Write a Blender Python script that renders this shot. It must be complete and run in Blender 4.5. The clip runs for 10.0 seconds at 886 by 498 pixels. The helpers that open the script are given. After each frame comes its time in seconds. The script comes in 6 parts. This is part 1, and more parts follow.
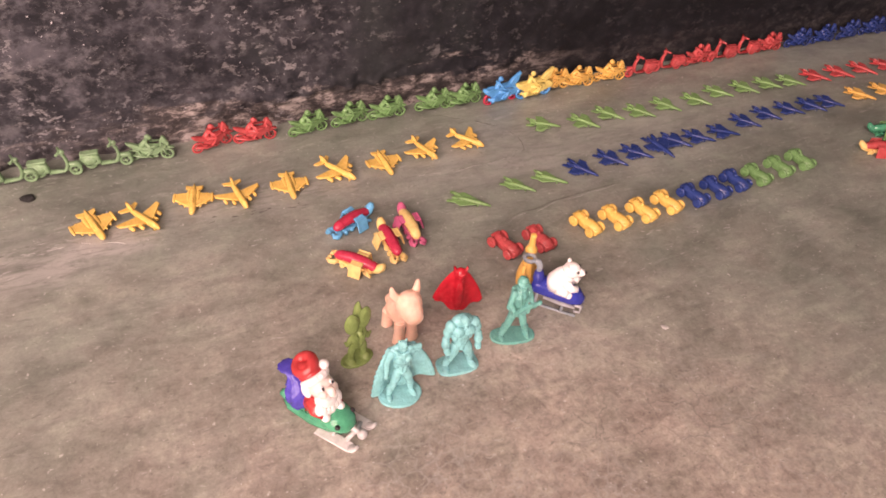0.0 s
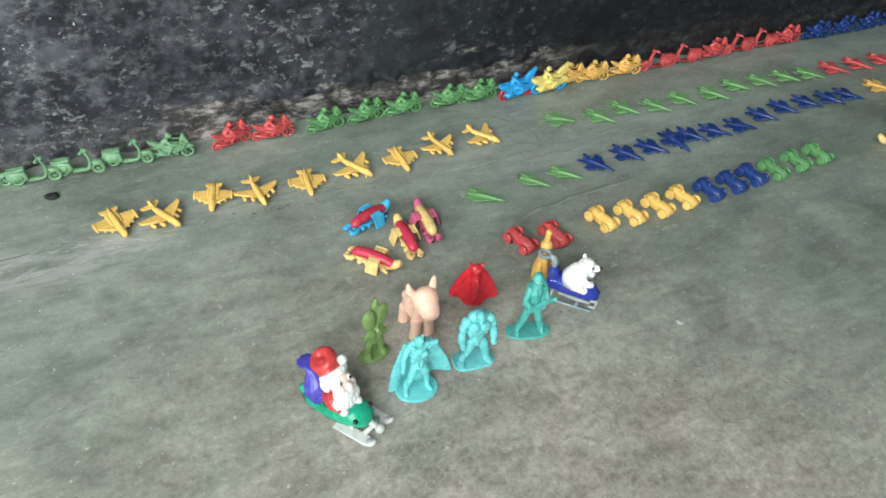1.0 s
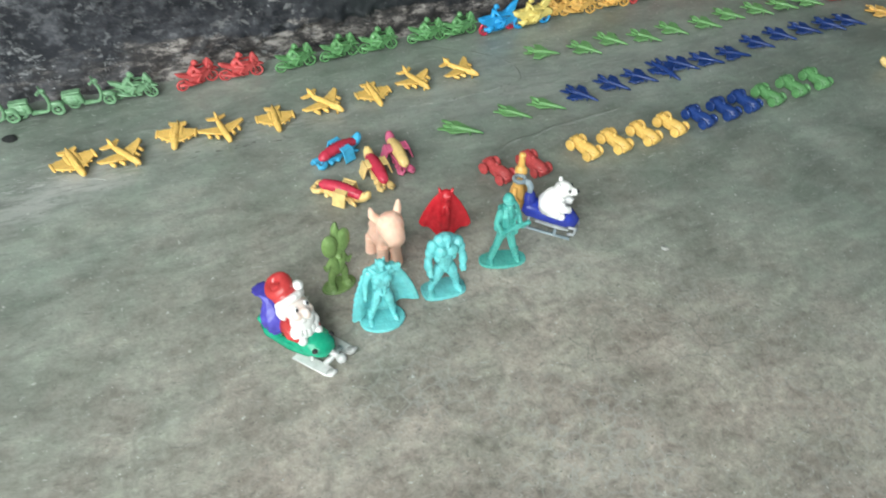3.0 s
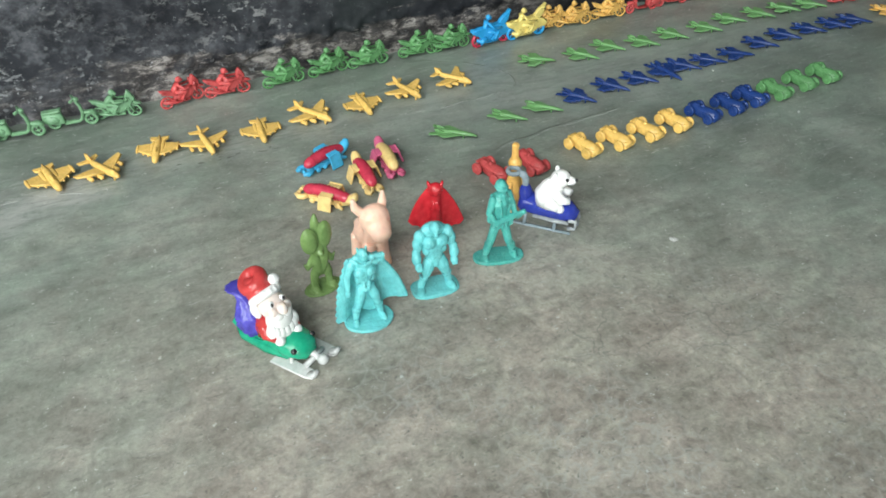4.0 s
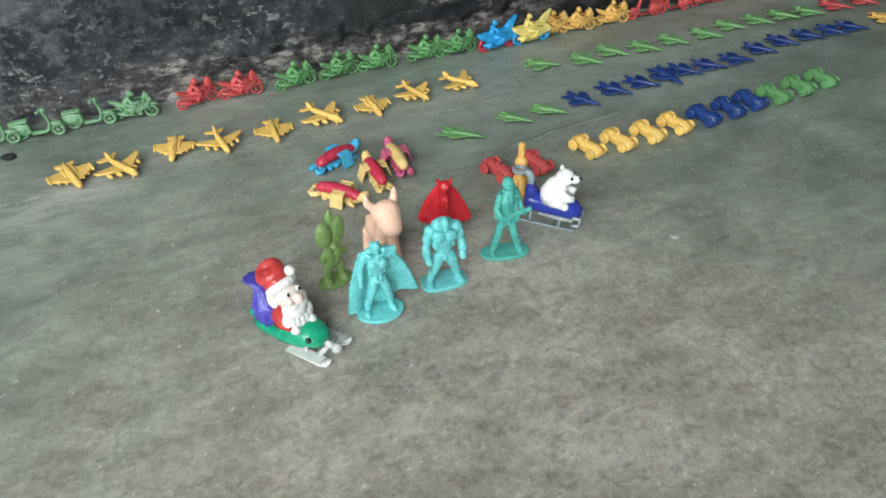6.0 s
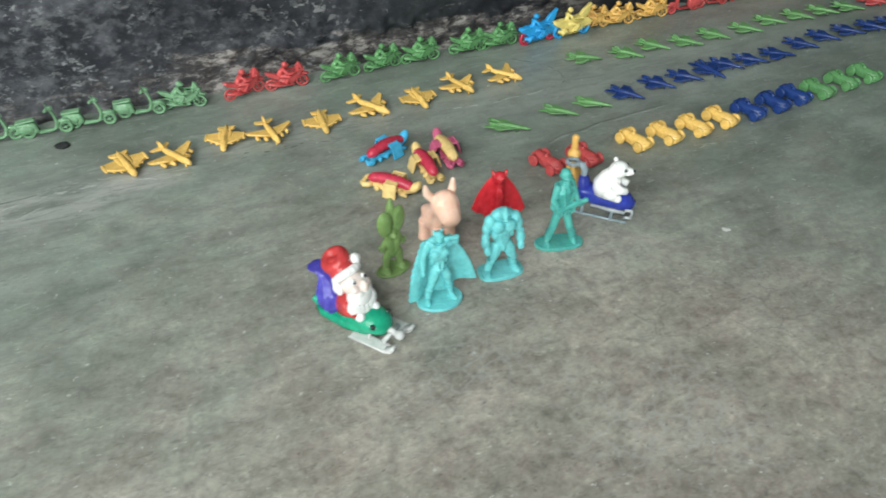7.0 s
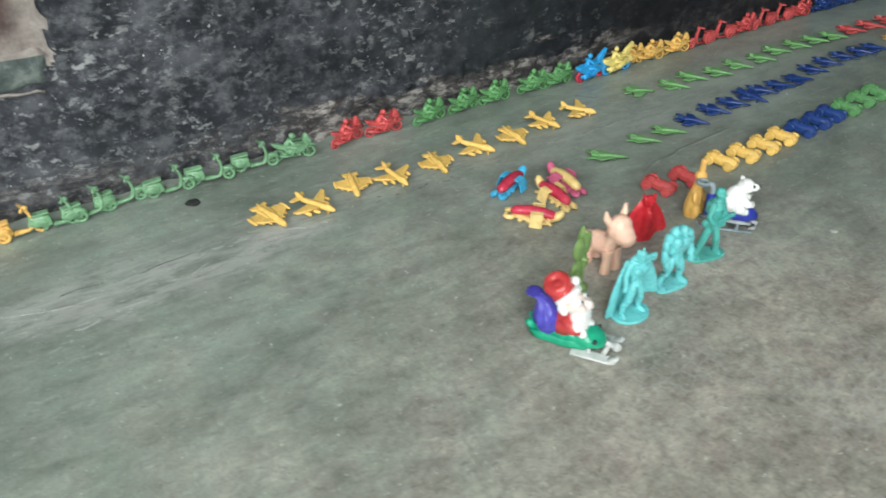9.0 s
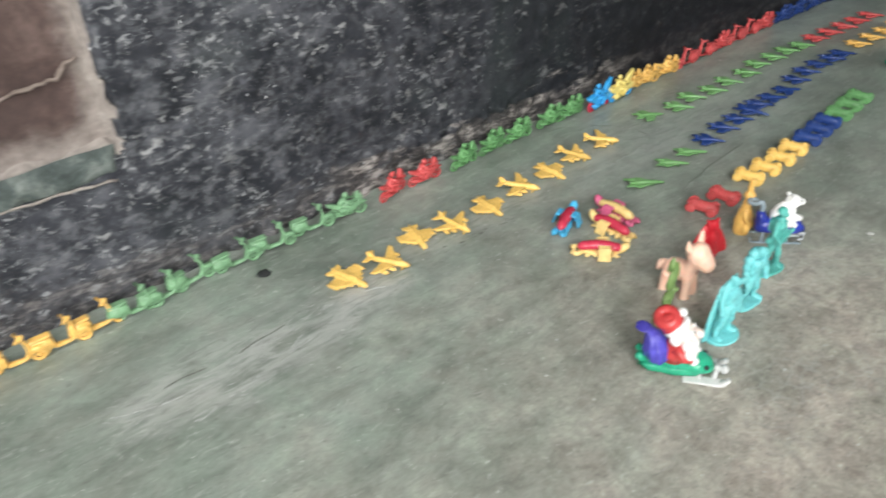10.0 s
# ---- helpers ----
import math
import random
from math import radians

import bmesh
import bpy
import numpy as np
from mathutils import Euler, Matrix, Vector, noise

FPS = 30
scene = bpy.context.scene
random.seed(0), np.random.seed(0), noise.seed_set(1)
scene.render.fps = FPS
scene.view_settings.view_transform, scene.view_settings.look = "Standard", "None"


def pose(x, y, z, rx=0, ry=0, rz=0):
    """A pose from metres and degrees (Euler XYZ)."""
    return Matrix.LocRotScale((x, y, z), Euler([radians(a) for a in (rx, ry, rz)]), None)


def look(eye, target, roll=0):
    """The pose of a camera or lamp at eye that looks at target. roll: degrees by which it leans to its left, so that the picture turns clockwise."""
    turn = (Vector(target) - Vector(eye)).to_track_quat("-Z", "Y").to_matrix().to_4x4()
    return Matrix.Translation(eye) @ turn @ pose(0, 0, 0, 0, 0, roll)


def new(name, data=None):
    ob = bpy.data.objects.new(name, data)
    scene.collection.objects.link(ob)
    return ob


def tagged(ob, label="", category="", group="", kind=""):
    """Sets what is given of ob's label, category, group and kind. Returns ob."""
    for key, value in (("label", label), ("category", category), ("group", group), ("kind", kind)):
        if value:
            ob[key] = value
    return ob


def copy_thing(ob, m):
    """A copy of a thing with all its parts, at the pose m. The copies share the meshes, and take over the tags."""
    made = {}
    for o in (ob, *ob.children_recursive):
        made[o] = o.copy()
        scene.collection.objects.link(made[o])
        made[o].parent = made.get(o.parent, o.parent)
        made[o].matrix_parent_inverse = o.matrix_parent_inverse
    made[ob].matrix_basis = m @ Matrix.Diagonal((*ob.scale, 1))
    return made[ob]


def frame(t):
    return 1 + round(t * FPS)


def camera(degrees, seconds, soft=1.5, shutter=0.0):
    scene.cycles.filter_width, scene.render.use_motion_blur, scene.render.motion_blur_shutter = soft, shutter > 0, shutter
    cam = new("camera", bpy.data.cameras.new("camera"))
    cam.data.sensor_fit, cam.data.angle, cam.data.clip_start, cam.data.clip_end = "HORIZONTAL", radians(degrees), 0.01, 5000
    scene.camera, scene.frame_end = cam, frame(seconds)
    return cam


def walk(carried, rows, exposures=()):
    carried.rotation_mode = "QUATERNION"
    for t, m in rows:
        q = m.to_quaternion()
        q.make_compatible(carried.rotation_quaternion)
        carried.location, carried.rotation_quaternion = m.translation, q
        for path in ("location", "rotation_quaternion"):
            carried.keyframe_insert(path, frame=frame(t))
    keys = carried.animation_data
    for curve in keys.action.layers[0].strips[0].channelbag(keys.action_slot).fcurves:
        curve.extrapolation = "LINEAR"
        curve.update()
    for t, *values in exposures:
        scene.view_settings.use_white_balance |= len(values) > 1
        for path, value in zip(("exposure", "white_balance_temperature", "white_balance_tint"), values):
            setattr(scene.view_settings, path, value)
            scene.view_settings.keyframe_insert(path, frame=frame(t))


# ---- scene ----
cam = camera(60.70, 10.0, soft=1.75, shutter=0.4)
PATH = [
    (0, (0.0177, 0.0195, 0.3503), (0.3683, 0.6705, -0.3230), 6.24),
    (0.5, (0.0215, 0.0158, 0.3531), (0.3554, 0.6696, -0.3259), 5.33),
    (1, (0.0172, 0.0177, 0.3558), (0.3448, 0.6708, -0.3269), 4.96),
    (1.5, (0.0193, 0.0141, 0.3561), (0.3398, 0.6661, -0.3310), 4.58),
    (2, (0.0216, 0.0130, 0.3532), (0.3388, 0.6608, -0.3394), 4.44),
    (2.5, (0.0238, 0.0102, 0.3467), (0.3454, 0.6593, -0.3427), 4.57),
    (3, (0.0425, 0.0010, 0.3163), (0.3456, 0.6476, -0.3837), 2.42),
    (3.2, (0.0467, -0.0001, 0.3026), (0.3567, 0.6481, -0.3930), 2.16),
    (4.3, (0.0559, -0.0093, 0.2641), (0.3573, 0.7086, -0.3634), -1.46),
    (4.5, (0.0561, -0.0089, 0.2630), (0.3569, 0.7088, -0.3649), -1.46),
    (5, (0.0511, -0.0149, 0.2676), (0.3520, 0.6997, -0.3639), -1.12),
    (5.2, (0.0498, -0.0210, 0.2719), (0.3506, 0.6955, -0.3575), -1.04),
    (6.3, (0.0450, -0.0198, 0.2734), (0.3502, 0.6914, -0.3598), -0.48),
    (6.5, (0.0455, -0.0179, 0.2732), (0.3501, 0.6907, -0.3633), -0.30),
    (7, (0.0182, -0.0151, 0.2749), (0.3120, 0.6985, -0.3611), -0.63),
    (7.2, (0.0016, -0.0166, 0.2700), (0.2962, 0.7036, -0.3581), -0.59),
    (7.5, (-0.0227, -0.0169, 0.2709), (0.2770, 0.6998, -0.3588), 0.08),
    (7.8, (-0.0524, -0.0108, 0.2789), (0.2872, 0.7117, -0.3233), 1.45),
    (8, (-0.0642, -0.0064, 0.2832), (0.2914, 0.7178, -0.3078), 1.48),
    (8.2, (-0.0776, -0.0031, 0.2863), (0.3142, 0.7089, -0.2964), 1.81),
    (8.4, (-0.0944, 0.0029, 0.2931), (0.3372, 0.6986, -0.2811), 2.73),
    (8.5, (-0.1005, 0.0060, 0.2961), (0.3270, 0.7015, -0.2813), 1.92),
    (8.8, (-0.1222, 0.0154, 0.2885), (0.3047, 0.7040, -0.2976), 1.29),
    (9, (-0.1462, 0.0363, 0.2922), (0.2921, 0.7077, -0.3054), 1.12),
    (9.2, (-0.1595, 0.0493, 0.2901), (0.2932, 0.7207, -0.2967), 1.06),
    (9.5, (-0.1787, 0.0750, 0.2976), (0.3200, 0.6947, -0.3085), 0.22),
    (9.8, (-0.2023, 0.0836, 0.3068), (0.3219, 0.7194, -0.2597), -2.12),
    (9.9, (-0.2165, 0.0955, 0.3145), (0.3190, 0.7093, -0.2620), -0.70),
    (10, (-0.2280, 0.0999, 0.3165), (0.2991, 0.7214, -0.2631), -1.03),
]

EXPOSURES = [
    (0.0, 0.24, 9200, 58),
    (0.1, 0.22, 6500, 10),
    (3.0, 0.24, 6500, 10),
    (4.5, 0.08, 6500, 10),
    (6.5, 0.0, 6500, 10),
    (8.0, 0.0, 6500, 10),
    (9.3, 0.04, 6500, 10),
    (9.9, 0.06, 6650, 14),
    (10.0, 0.27, 6750, 16),
]
walk(cam, [(t, look(eye, target, roll)) for t, eye, target, roll in PATH], EXPOSURES)

# ---- light ----
world = bpy.data.worlds.new("sky")
scene.world = world
world.use_nodes = True
_wn = world.node_tree.nodes
_sky = _wn.new("ShaderNodeTexSky")
_sky.sky_type, _sky.sun_disc = "NISHITA", False
_sky.sun_elevation, _sky.sun_rotation = radians(40), radians(150)
world.node_tree.links.new(_sky.outputs[0], _wn["Background"].inputs[0])
_wn["Background"].inputs[1].default_value = 0.1


def opening_lamp(name, eye, target, sx, sy, watts, colour):
    """An area lamp at an assumed opening out of view, standing in for daylight."""
    la = bpy.data.lights.new(name, "AREA")
    la.shape, la.size, la.size_y, la.energy, la.color = "RECTANGLE", sx, sy, watts, colour
    ob = new(name, la)
    ob.matrix_world = look(eye, target)
    return ob


WALL_Y = 0.5388          # face of the dark wall
X0, X1, Y0, TOP = -1.4, 2.6, -0.95, 2.4
D0, D1, DH = -1.36, -0.20, 2.05      # an assumed wide doorway behind the camera, out of view
# main soft light from behind left; the doorway it fills is assumed
opening_lamp("doorway_daylight", ((D0 + D1) / 2, Y0 - 0.12, 1.10), ((D0 + D1) / 2 + 0.15, 0.4, 0.55), D1 - D0, 1.85, 55.0, (0.925, 1.0, 0.965))
# small fill lamp added for the toys' left sides and glints; no window seen
opening_lamp("side_fill_lamp", (X0 - 0.12, -0.15, 1.25), (0.1, 0.2, 0.2), 0.42, 0.55, 17.0, (0.925, 1.0, 0.975))
# faint blue fill added to cool the right side; its window is assumed
opening_lamp("blue_fill_lamp", (X1 + 0.02, -0.35, 1.25), (0.0, -0.1, 0.6), 1.3, 1.1, 0.7, (0.50, 0.80, 1.0))


# ---- materials ----
def mat(name):
    m = bpy.data.materials.new(name)
    m.use_nodes = True
    n = m.node_tree.nodes
    return m, n, m.node_tree.links, n["Principled BSDF"]


def noise_node(n, l, co, scale, detail=4.0, rough=0.55, dist=0.0):
    t = n.new("ShaderNodeTexNoise")
    t.inputs["Scale"].default_value = scale
    t.inputs["Detail"].default_value = detail
    t.inputs["Roughness"].default_value = rough
    t.inputs["Distortion"].default_value = dist
    l.new(co, t.inputs["Vector"])
    return t.outputs["Fac"]


def ramp(n, l, fac, stops):
    r = n.new("ShaderNodeValToRGB")
    e = r.color_ramp.elements
    while len(e) < len(stops):
        e.new(0.5)
    for k, (p, c) in zip(e, stops):
        k.position = p
        k.color = (*c, 1) if isinstance(c, tuple) else (c, c, c, 1)
    l.new(fac, r.inputs[0])
    return r.outputs[0]


def mix(n, l, fac, a, b, mode="MIX"):
    m = n.new("ShaderNodeMix")
    m.data_type, m.blend_type = "RGBA", mode
    for s, v in ((m.inputs[0], fac), (m.inputs[6], a), (m.inputs[7], b)):
        if isinstance(v, (int, float)):
            s.default_value = v if s.type == "VALUE" else (v, v, v, 1)
        elif isinstance(v, tuple):
            s.default_value = (*v, 1)
        else:
            l.new(v, s)
    return m.outputs[2]


def bump(n, l, p, height, strength, distance):
    b = n.new("ShaderNodeBump")
    b.inputs["Strength"].default_value = strength
    b.inputs["Distance"].default_value = distance
    l.new(height, b.inputs["Height"])
    l.new(b.outputs[0], p.inputs["Normal"])


def coords(n, l, sx=1, sy=1, sz=1):
    c = n.new("ShaderNodeTexCoord")
    m = n.new("ShaderNodeMapping")
    m.inputs["Scale"].default_value = (sx, sy, sz)
    l.new(c.outputs["Object"], m.inputs[0])
    return m.outputs[0]


def plastic(name, rgb, rough=0.27, vary=0.12, relief=0.0, soft=0.0):
    """Cheap moulded plastic with faint flow marks and handling scuffs."""
    m, n, l, p = mat(name)
    co = coords(n, l)
    a = noise_node(n, l, co, 260, 4)
    b = noise_node(n, l, co, 1500, 3)
    dark = tuple(c * (1 - 1.6 * vary) for c in rgb)
    light = tuple(min(1, c * (1 + vary) + 0.012) for c in rgb)
    col = ramp(n, l, a, [(0.3, dark), (0.52, rgb), (0.75, light)])
    info = n.new("ShaderNodeObjectInfo")
    hsv = n.new("ShaderNodeHueSaturation")
    mr = n.new("ShaderNodeMapRange")
    mr.inputs[3].default_value, mr.inputs[4].default_value = 0.9, 1.08
    l.new(info.outputs["Random"], mr.inputs[0])
    l.new(mr.outputs[0], hsv.inputs["Value"])
    l.new(col, hsv.inputs["Color"])
    l.new(hsv.outputs[0], p.inputs["Base Color"])
    p.inputs["IOR"].default_value = 1.46
    if soft:
        p.inputs["Subsurface Weight"].default_value = soft
        p.inputs["Subsurface Radius"].default_value = (1.0, 0.75, 0.6)
        p.inputs["Subsurface Scale"].default_value = 0.006
    rr = n.new("ShaderNodeMapRange")
    rr.inputs[3].default_value, rr.inputs[4].default_value = rough - 0.08, rough + 0.12
    l.new(b, rr.inputs[0])
    l.new(rr.outputs[0], p.inputs["Roughness"])
    if relief:
        folds = noise_node(n, l, coords(n, l, 1, 1, 0.55), 330, 3, 0.5, 1.2)
        bump(n, l, p, mix(n, l, 0.15, folds, b), 0.8, relief)
    else:
        bump(n, l, p, b, 0.25, 0.0002)
    return m


PL = {
    "mint": plastic("mint_green_plastic", (0.175, 0.335, 0.185), 0.26, 0.14, 0.0007),
    "green": plastic("mid_green_plastic", (0.125, 0.31, 0.12), 0.26, 0.14, 0.0007),
    "jet": plastic("leaf_green_plastic", (0.165, 0.36, 0.135)),
    "red": plastic("red_plastic", (0.58, 0.085, 0.085), 0.22, 0.14, 0.0007),
    "sky": plastic("sky_blue_plastic", (0.03, 0.36, 0.75)),
    "lemon": plastic("lemon_plastic", (0.80, 0.64, 0.20)),
    "amber": plastic("amber_plastic", (0.80, 0.47, 0.13), 0.3, 0.12, 0.0006),
    "yellow": plastic("yellow_plastic", (0.86, 0.54, 0.15), 0.24),
    "navy": plastic("navy_plastic", (0.018, 0.05, 0.20), 0.24),
    "teal": plastic("teal_plastic", (0.17, 0.60, 0.62), 0.18, 0.12, 0.0008, soft=0.25),
    "sea": plastic("sea_green_plastic", (0.085, 0.41, 0.365), 0.24, 0.12, 0.0011, soft=0.25),
    "olive": plastic("olive_plastic", (0.19, 0.30, 0.10), 0.22),
    "peach": plastic("peach_plastic", (0.98, 0.60, 0.46), 0.36, 0.06, soft=0.3),
    "bat": plastic("scarlet_plastic", (0.52, 0.02, 0.03), 0.2),
    "crimson": plastic("crimson_plastic", (0.60, 0.045, 0.085), 0.2),
    "cream": plastic("cream_yellow_plastic", (0.88, 0.62, 0.25), 0.28),
    "pink": plastic("pink_plastic", (0.66, 0.13, 0.25), 0.4),
    "cyan": plastic("cyan_plastic", (0.06, 0.42, 0.70), 0.4),
    "white": plastic("white_painted_plastic", (0.90, 0.885, 0.87), 0.34, 0.04),
    "cap": plastic("red_painted_plastic", (0.56, 0.055, 0.055), 0.14),
    "skin": plastic("pink_painted_plastic", (0.86, 0.70, 0.64), 0.35, 0.05, soft=0.3),
    "royal": plastic("royal_blue_plastic", (0.03, 0.05, 0.36), 0.12),
    "indigo": plastic("indigo_plastic", (0.075, 0.065, 0.40), 0.12),
    "emerald": plastic("emerald_plastic", (0.013, 0.31, 0.18), 0.12),
    "silver": plastic("silver_grey_plastic", (0.58, 0.58, 0.57), 0.22),
    "steel": plastic("steel_grey_plastic", (0.28, 0.34, 0.38), 0.12),
    "chrome": plastic("dull_silver_plastic", (0.40, 0.42, 0.44), 0.12),
    "gold": plastic("orange_plastic", (0.86, 0.48, 0.13), 0.3),
    "black": plastic("black_paint", (0.015, 0.015, 0.017), 0.3),
}


def cracks(n, l, co, scale, half, wander):
    """A net of hairlines, as in crazed cement: the edges of a warped cell pattern."""
    w = n.new("ShaderNodeTexNoise")
    w.inputs["Scale"].default_value, w.inputs["Detail"].default_value = scale * 1.3, 5
    l.new(co, w.inputs["Vector"])
    add = n.new("ShaderNodeVectorMath")
    add.operation = "MULTIPLY_ADD"
    add.inputs[1].default_value = (wander, wander, 0)
    l.new(w.outputs["Color"], add.inputs[0])
    l.new(co, add.inputs[2])
    v = n.new("ShaderNodeTexVoronoi")
    v.voronoi_dimensions, v.feature = "2D", "DISTANCE_TO_EDGE"
    v.inputs["Scale"].default_value = scale
    l.new(add.outputs[0], v.inputs["Vector"])
    return ramp(n, l, v.outputs["Distance"], [(0.0, 1.0), (half, 0.0)])


def sum_nodes(n, l, a, k, b):
    """a * k + b, with b a number or a socket."""
    m = n.new("ShaderNodeMath")
    m.operation = "MULTIPLY_ADD"
    l.new(a, m.inputs[0])
    m.inputs[1].default_value = k
    if isinstance(b, (int, float)):
        m.inputs[2].default_value = b
    else:
        l.new(b, m.inputs[2])
    return m.outputs[0]


def reach(n, l, co, centre, sx=1.0, sy=1.0):
    """How far a spot lies from a centre on the floor, in metres."""
    d = n.new("ShaderNodeVectorMath")
    d.operation = "MULTIPLY_ADD"
    d.inputs[1].default_value = (sx, sy, 0)
    d.inputs[2].default_value = (-centre[0] * sx, -centre[1] * sy, 0)
    l.new(co, d.inputs[0])
    e = n.new("ShaderNodeVectorMath")
    e.operation = "LENGTH"
    l.new(d.outputs[0], e.inputs[0])
    return e.outputs["Value"]


def cement_floor():
    m, n, l, p = mat("trowelled_cement")
    co = coords(n, l)
    mid = noise_node(n, l, co, 17, 7, 0.62, 0.6)
    mott = noise_node(n, l, co, 120, 6, 0.62, 0.7)
    fine = noise_node(n, l, co, 620, 4, 0.7)
    base = ramp(n, l, mid, [(0.30, (0.232, 0.236, 0.214)), (0.50, (0.282, 0.285, 0.259)), (0.70, (0.338, 0.338, 0.310))])
    # trodden patch, browner and rougher, in a smooth greenish skin; part of this tone is painted light
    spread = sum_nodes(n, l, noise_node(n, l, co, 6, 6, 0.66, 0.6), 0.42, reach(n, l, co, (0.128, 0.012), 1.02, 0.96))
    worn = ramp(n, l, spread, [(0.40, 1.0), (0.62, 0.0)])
    # tint stands in for light: warm and brighter mid-floor, greener and darker outwards
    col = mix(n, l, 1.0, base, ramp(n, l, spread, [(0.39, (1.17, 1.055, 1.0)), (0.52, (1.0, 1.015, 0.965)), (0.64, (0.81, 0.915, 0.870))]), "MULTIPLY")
    hue = noise_node(n, l, co, 34, 6, 0.66, 0.3)
    col = mix(n, l, 1.0, col, ramp(n, l, hue, [(0.38, (1.03, 0.988, 0.992)), (0.50, (1.0, 1.0, 1.0)), (0.62, (0.975, 1.01, 0.99))]), "MULTIPLY")
    # clouds of tone a hand wide, and streaks along the trowel's sweep
    broad = noise_node(n, l, coords(n, l, 1, 1.5, 1), 7.5, 6, 0.6, 1.0)
    col = mix(n, l, 1.0, col, ramp(n, l, broad, [(0.33, 0.74), (0.48, 0.98), (0.66, 1.17)]), "MULTIPLY")
    sw = noise_node(n, l, coords(n, l, 1, 2.3, 1), 30, 7, 0.68, 0.5)
    col = mix(n, l, 1.0, col, ramp(n, l, sw, [(0.40, 0.85), (0.5, 1.0), (0.59, 1.10)]), "MULTIPLY")
    # worn skin: soft dark islands and pale ones among them
    isl = ramp(n, l, mott, [(0.32, 0.78), (0.42, 0.90), (0.48, 1.0), (0.56, 1.04), (0.66, 1.16)])
    col = mix(n, l, mix(n, l, 1.0, worn, 0.85, "MULTIPLY"), col, mix(n, l, 1.0, col, isl, "MULTIPLY"))
    col = mix(n, l, 0.40, col, mix(n, l, 1.0, col, isl, "MULTIPLY"))
    pebble = ramp(n, l, noise_node(n, l, co, 290, 5, 0.66, 0.5), [(0.34, 0.81), (0.45, 0.96), (0.56, 1.03), (0.68, 1.18)])
    col = mix(n, l, mix(n, l, 1.0, worn, 0.9, "MULTIPLY"), col, mix(n, l, 1.0, col, pebble, "MULTIPLY"))
    col = mix(n, l, 0.35, col, mix(n, l, 1.0, col, pebble, "MULTIPLY"))
    grain = ramp(n, l, fine, [(0.30, 0.87), (0.50, 1.0), (0.72, 1.12)])
    col = mix(n, l, 1.0, col, grain, "MULTIPLY")
    # crazing: pale veins round darker islands on the worn patch
    veins = ramp(n, l, noise_node(n, l, co, 11, 5, 0.62), [(0.44, 0.0), (0.58, 0.6)])
    near = ramp(n, l, sum_nodes(n, l, noise_node(n, l, co, 9, 5, 0.6), 0.25, reach(n, l, co, (0.16, 0.10), 0.7, 1.0)), [(0.20, 1.0), (0.33, 0.0)])
    veins = mix(n, l, 1.0, veins, near, "MULTIPLY")
    col = mix(n, l, mix(n, l, 1.0, cracks(n, l, co, 96, 0.13, 0.016), veins, "MULTIPLY"), col, (0.40, 0.40, 0.37))
    few = ramp(n, l, noise_node(n, l, co, 8, 5, 0.6), [(0.52, 0.0), (0.62, 0.7)])
    few = mix(n, l, 1.0, few, worn, "MULTIPLY")
    col = mix(n, l, mix(n, l, 1.0, cracks(n, l, co, 44, 0.030, 0.026), few, "MULTIPLY"), col, (0.15, 0.15, 0.132))
    # two rubbed patches where the skin is scraped pale, with darker strokes along them
    for centre, sx, sy_, amt in (((-0.095, 0.430), 8.5, 30.0, 0.75), ((-0.005, 0.436), 24.0, 46.0, 0.8), ((0.10, 0.452), 11.0, 44.0, 0.5), ((0.36, 0.45), 4.5, 16.0, 0.35)):
        ragged = sum_nodes(n, l, noise_node(n, l, coords(n, l, 0.7, 1.6, 1), 26, 7, 0.7, 0.4), 0.64, reach(n, l, co, centre, 0.4 * sx, 0.4 * sy_))
        zone = ramp(n, l, ragged, [(0.50, 1.0), (0.76, 0.0)])
        strokes = ramp(n, l, noise_node(n, l, coords(n, l, 0.55, 2.4, 1), 52, 8, 0.74, 0.5), [(0.40, 0.0), (0.56, amt), (0.66, amt)])
        col = mix(n, l, mix(n, l, 1.0, zone, strokes, "MULTIPLY"), col, (0.43, 0.435, 0.41))
        dark = ramp(n, l, noise_node(n, l, coords(n, l, 0.4, 3.0, 1), 40, 6, 0.7, 0.3), [(0.57, 0.0), (0.66, 0.6 * amt)])
        col = mix(n, l, mix(n, l, 1.0, zone, dark, "MULTIPLY"), col, (0.15, 0.155, 0.138))
    # ragged smears in the smooth skin, pale and dark, along the sweep
    skin = ramp(n, l, spread, [(0.52, 0.0), (0.64, 1.0)])
    for sx, sy_, scale, c, hi in ((0.55, 1.8, 68, (0.42, 0.43, 0.40), 0.575), (0.5, 2.0, 56, (0.13, 0.14, 0.124), 0.585)):
        w = noise_node(n, l, coords(n, l, sx, sy_, 1), scale, 9, 0.76, 0.3)
        col = mix(n, l, mix(n, l, 1.0, ramp(n, l, w, [(hi, 0.0), (hi + 0.04, 0.42)]), skin, "MULTIPLY"), col, c)
    # short pale scratches and dark nicks that follow the trowel
    for k, (sx, sy_, c, hi) in enumerate(((0.9, 2.2, (0.44, 0.445, 0.415), 0.645), (1.6, 1.0, (0.44, 0.44, 0.41), 0.67), (0.9, 1.8, (0.125, 0.130, 0.114), 0.63))):
        w = noise_node(n, l, coords(n, l, sx, sy_, 1 + k), 150 + 25 * k, 5, 0.62, 0.6)
        col = mix(n, l, ramp(n, l, w, [(hi - 0.01, 0.0), (hi + 0.03, 0.5)]), col, c)
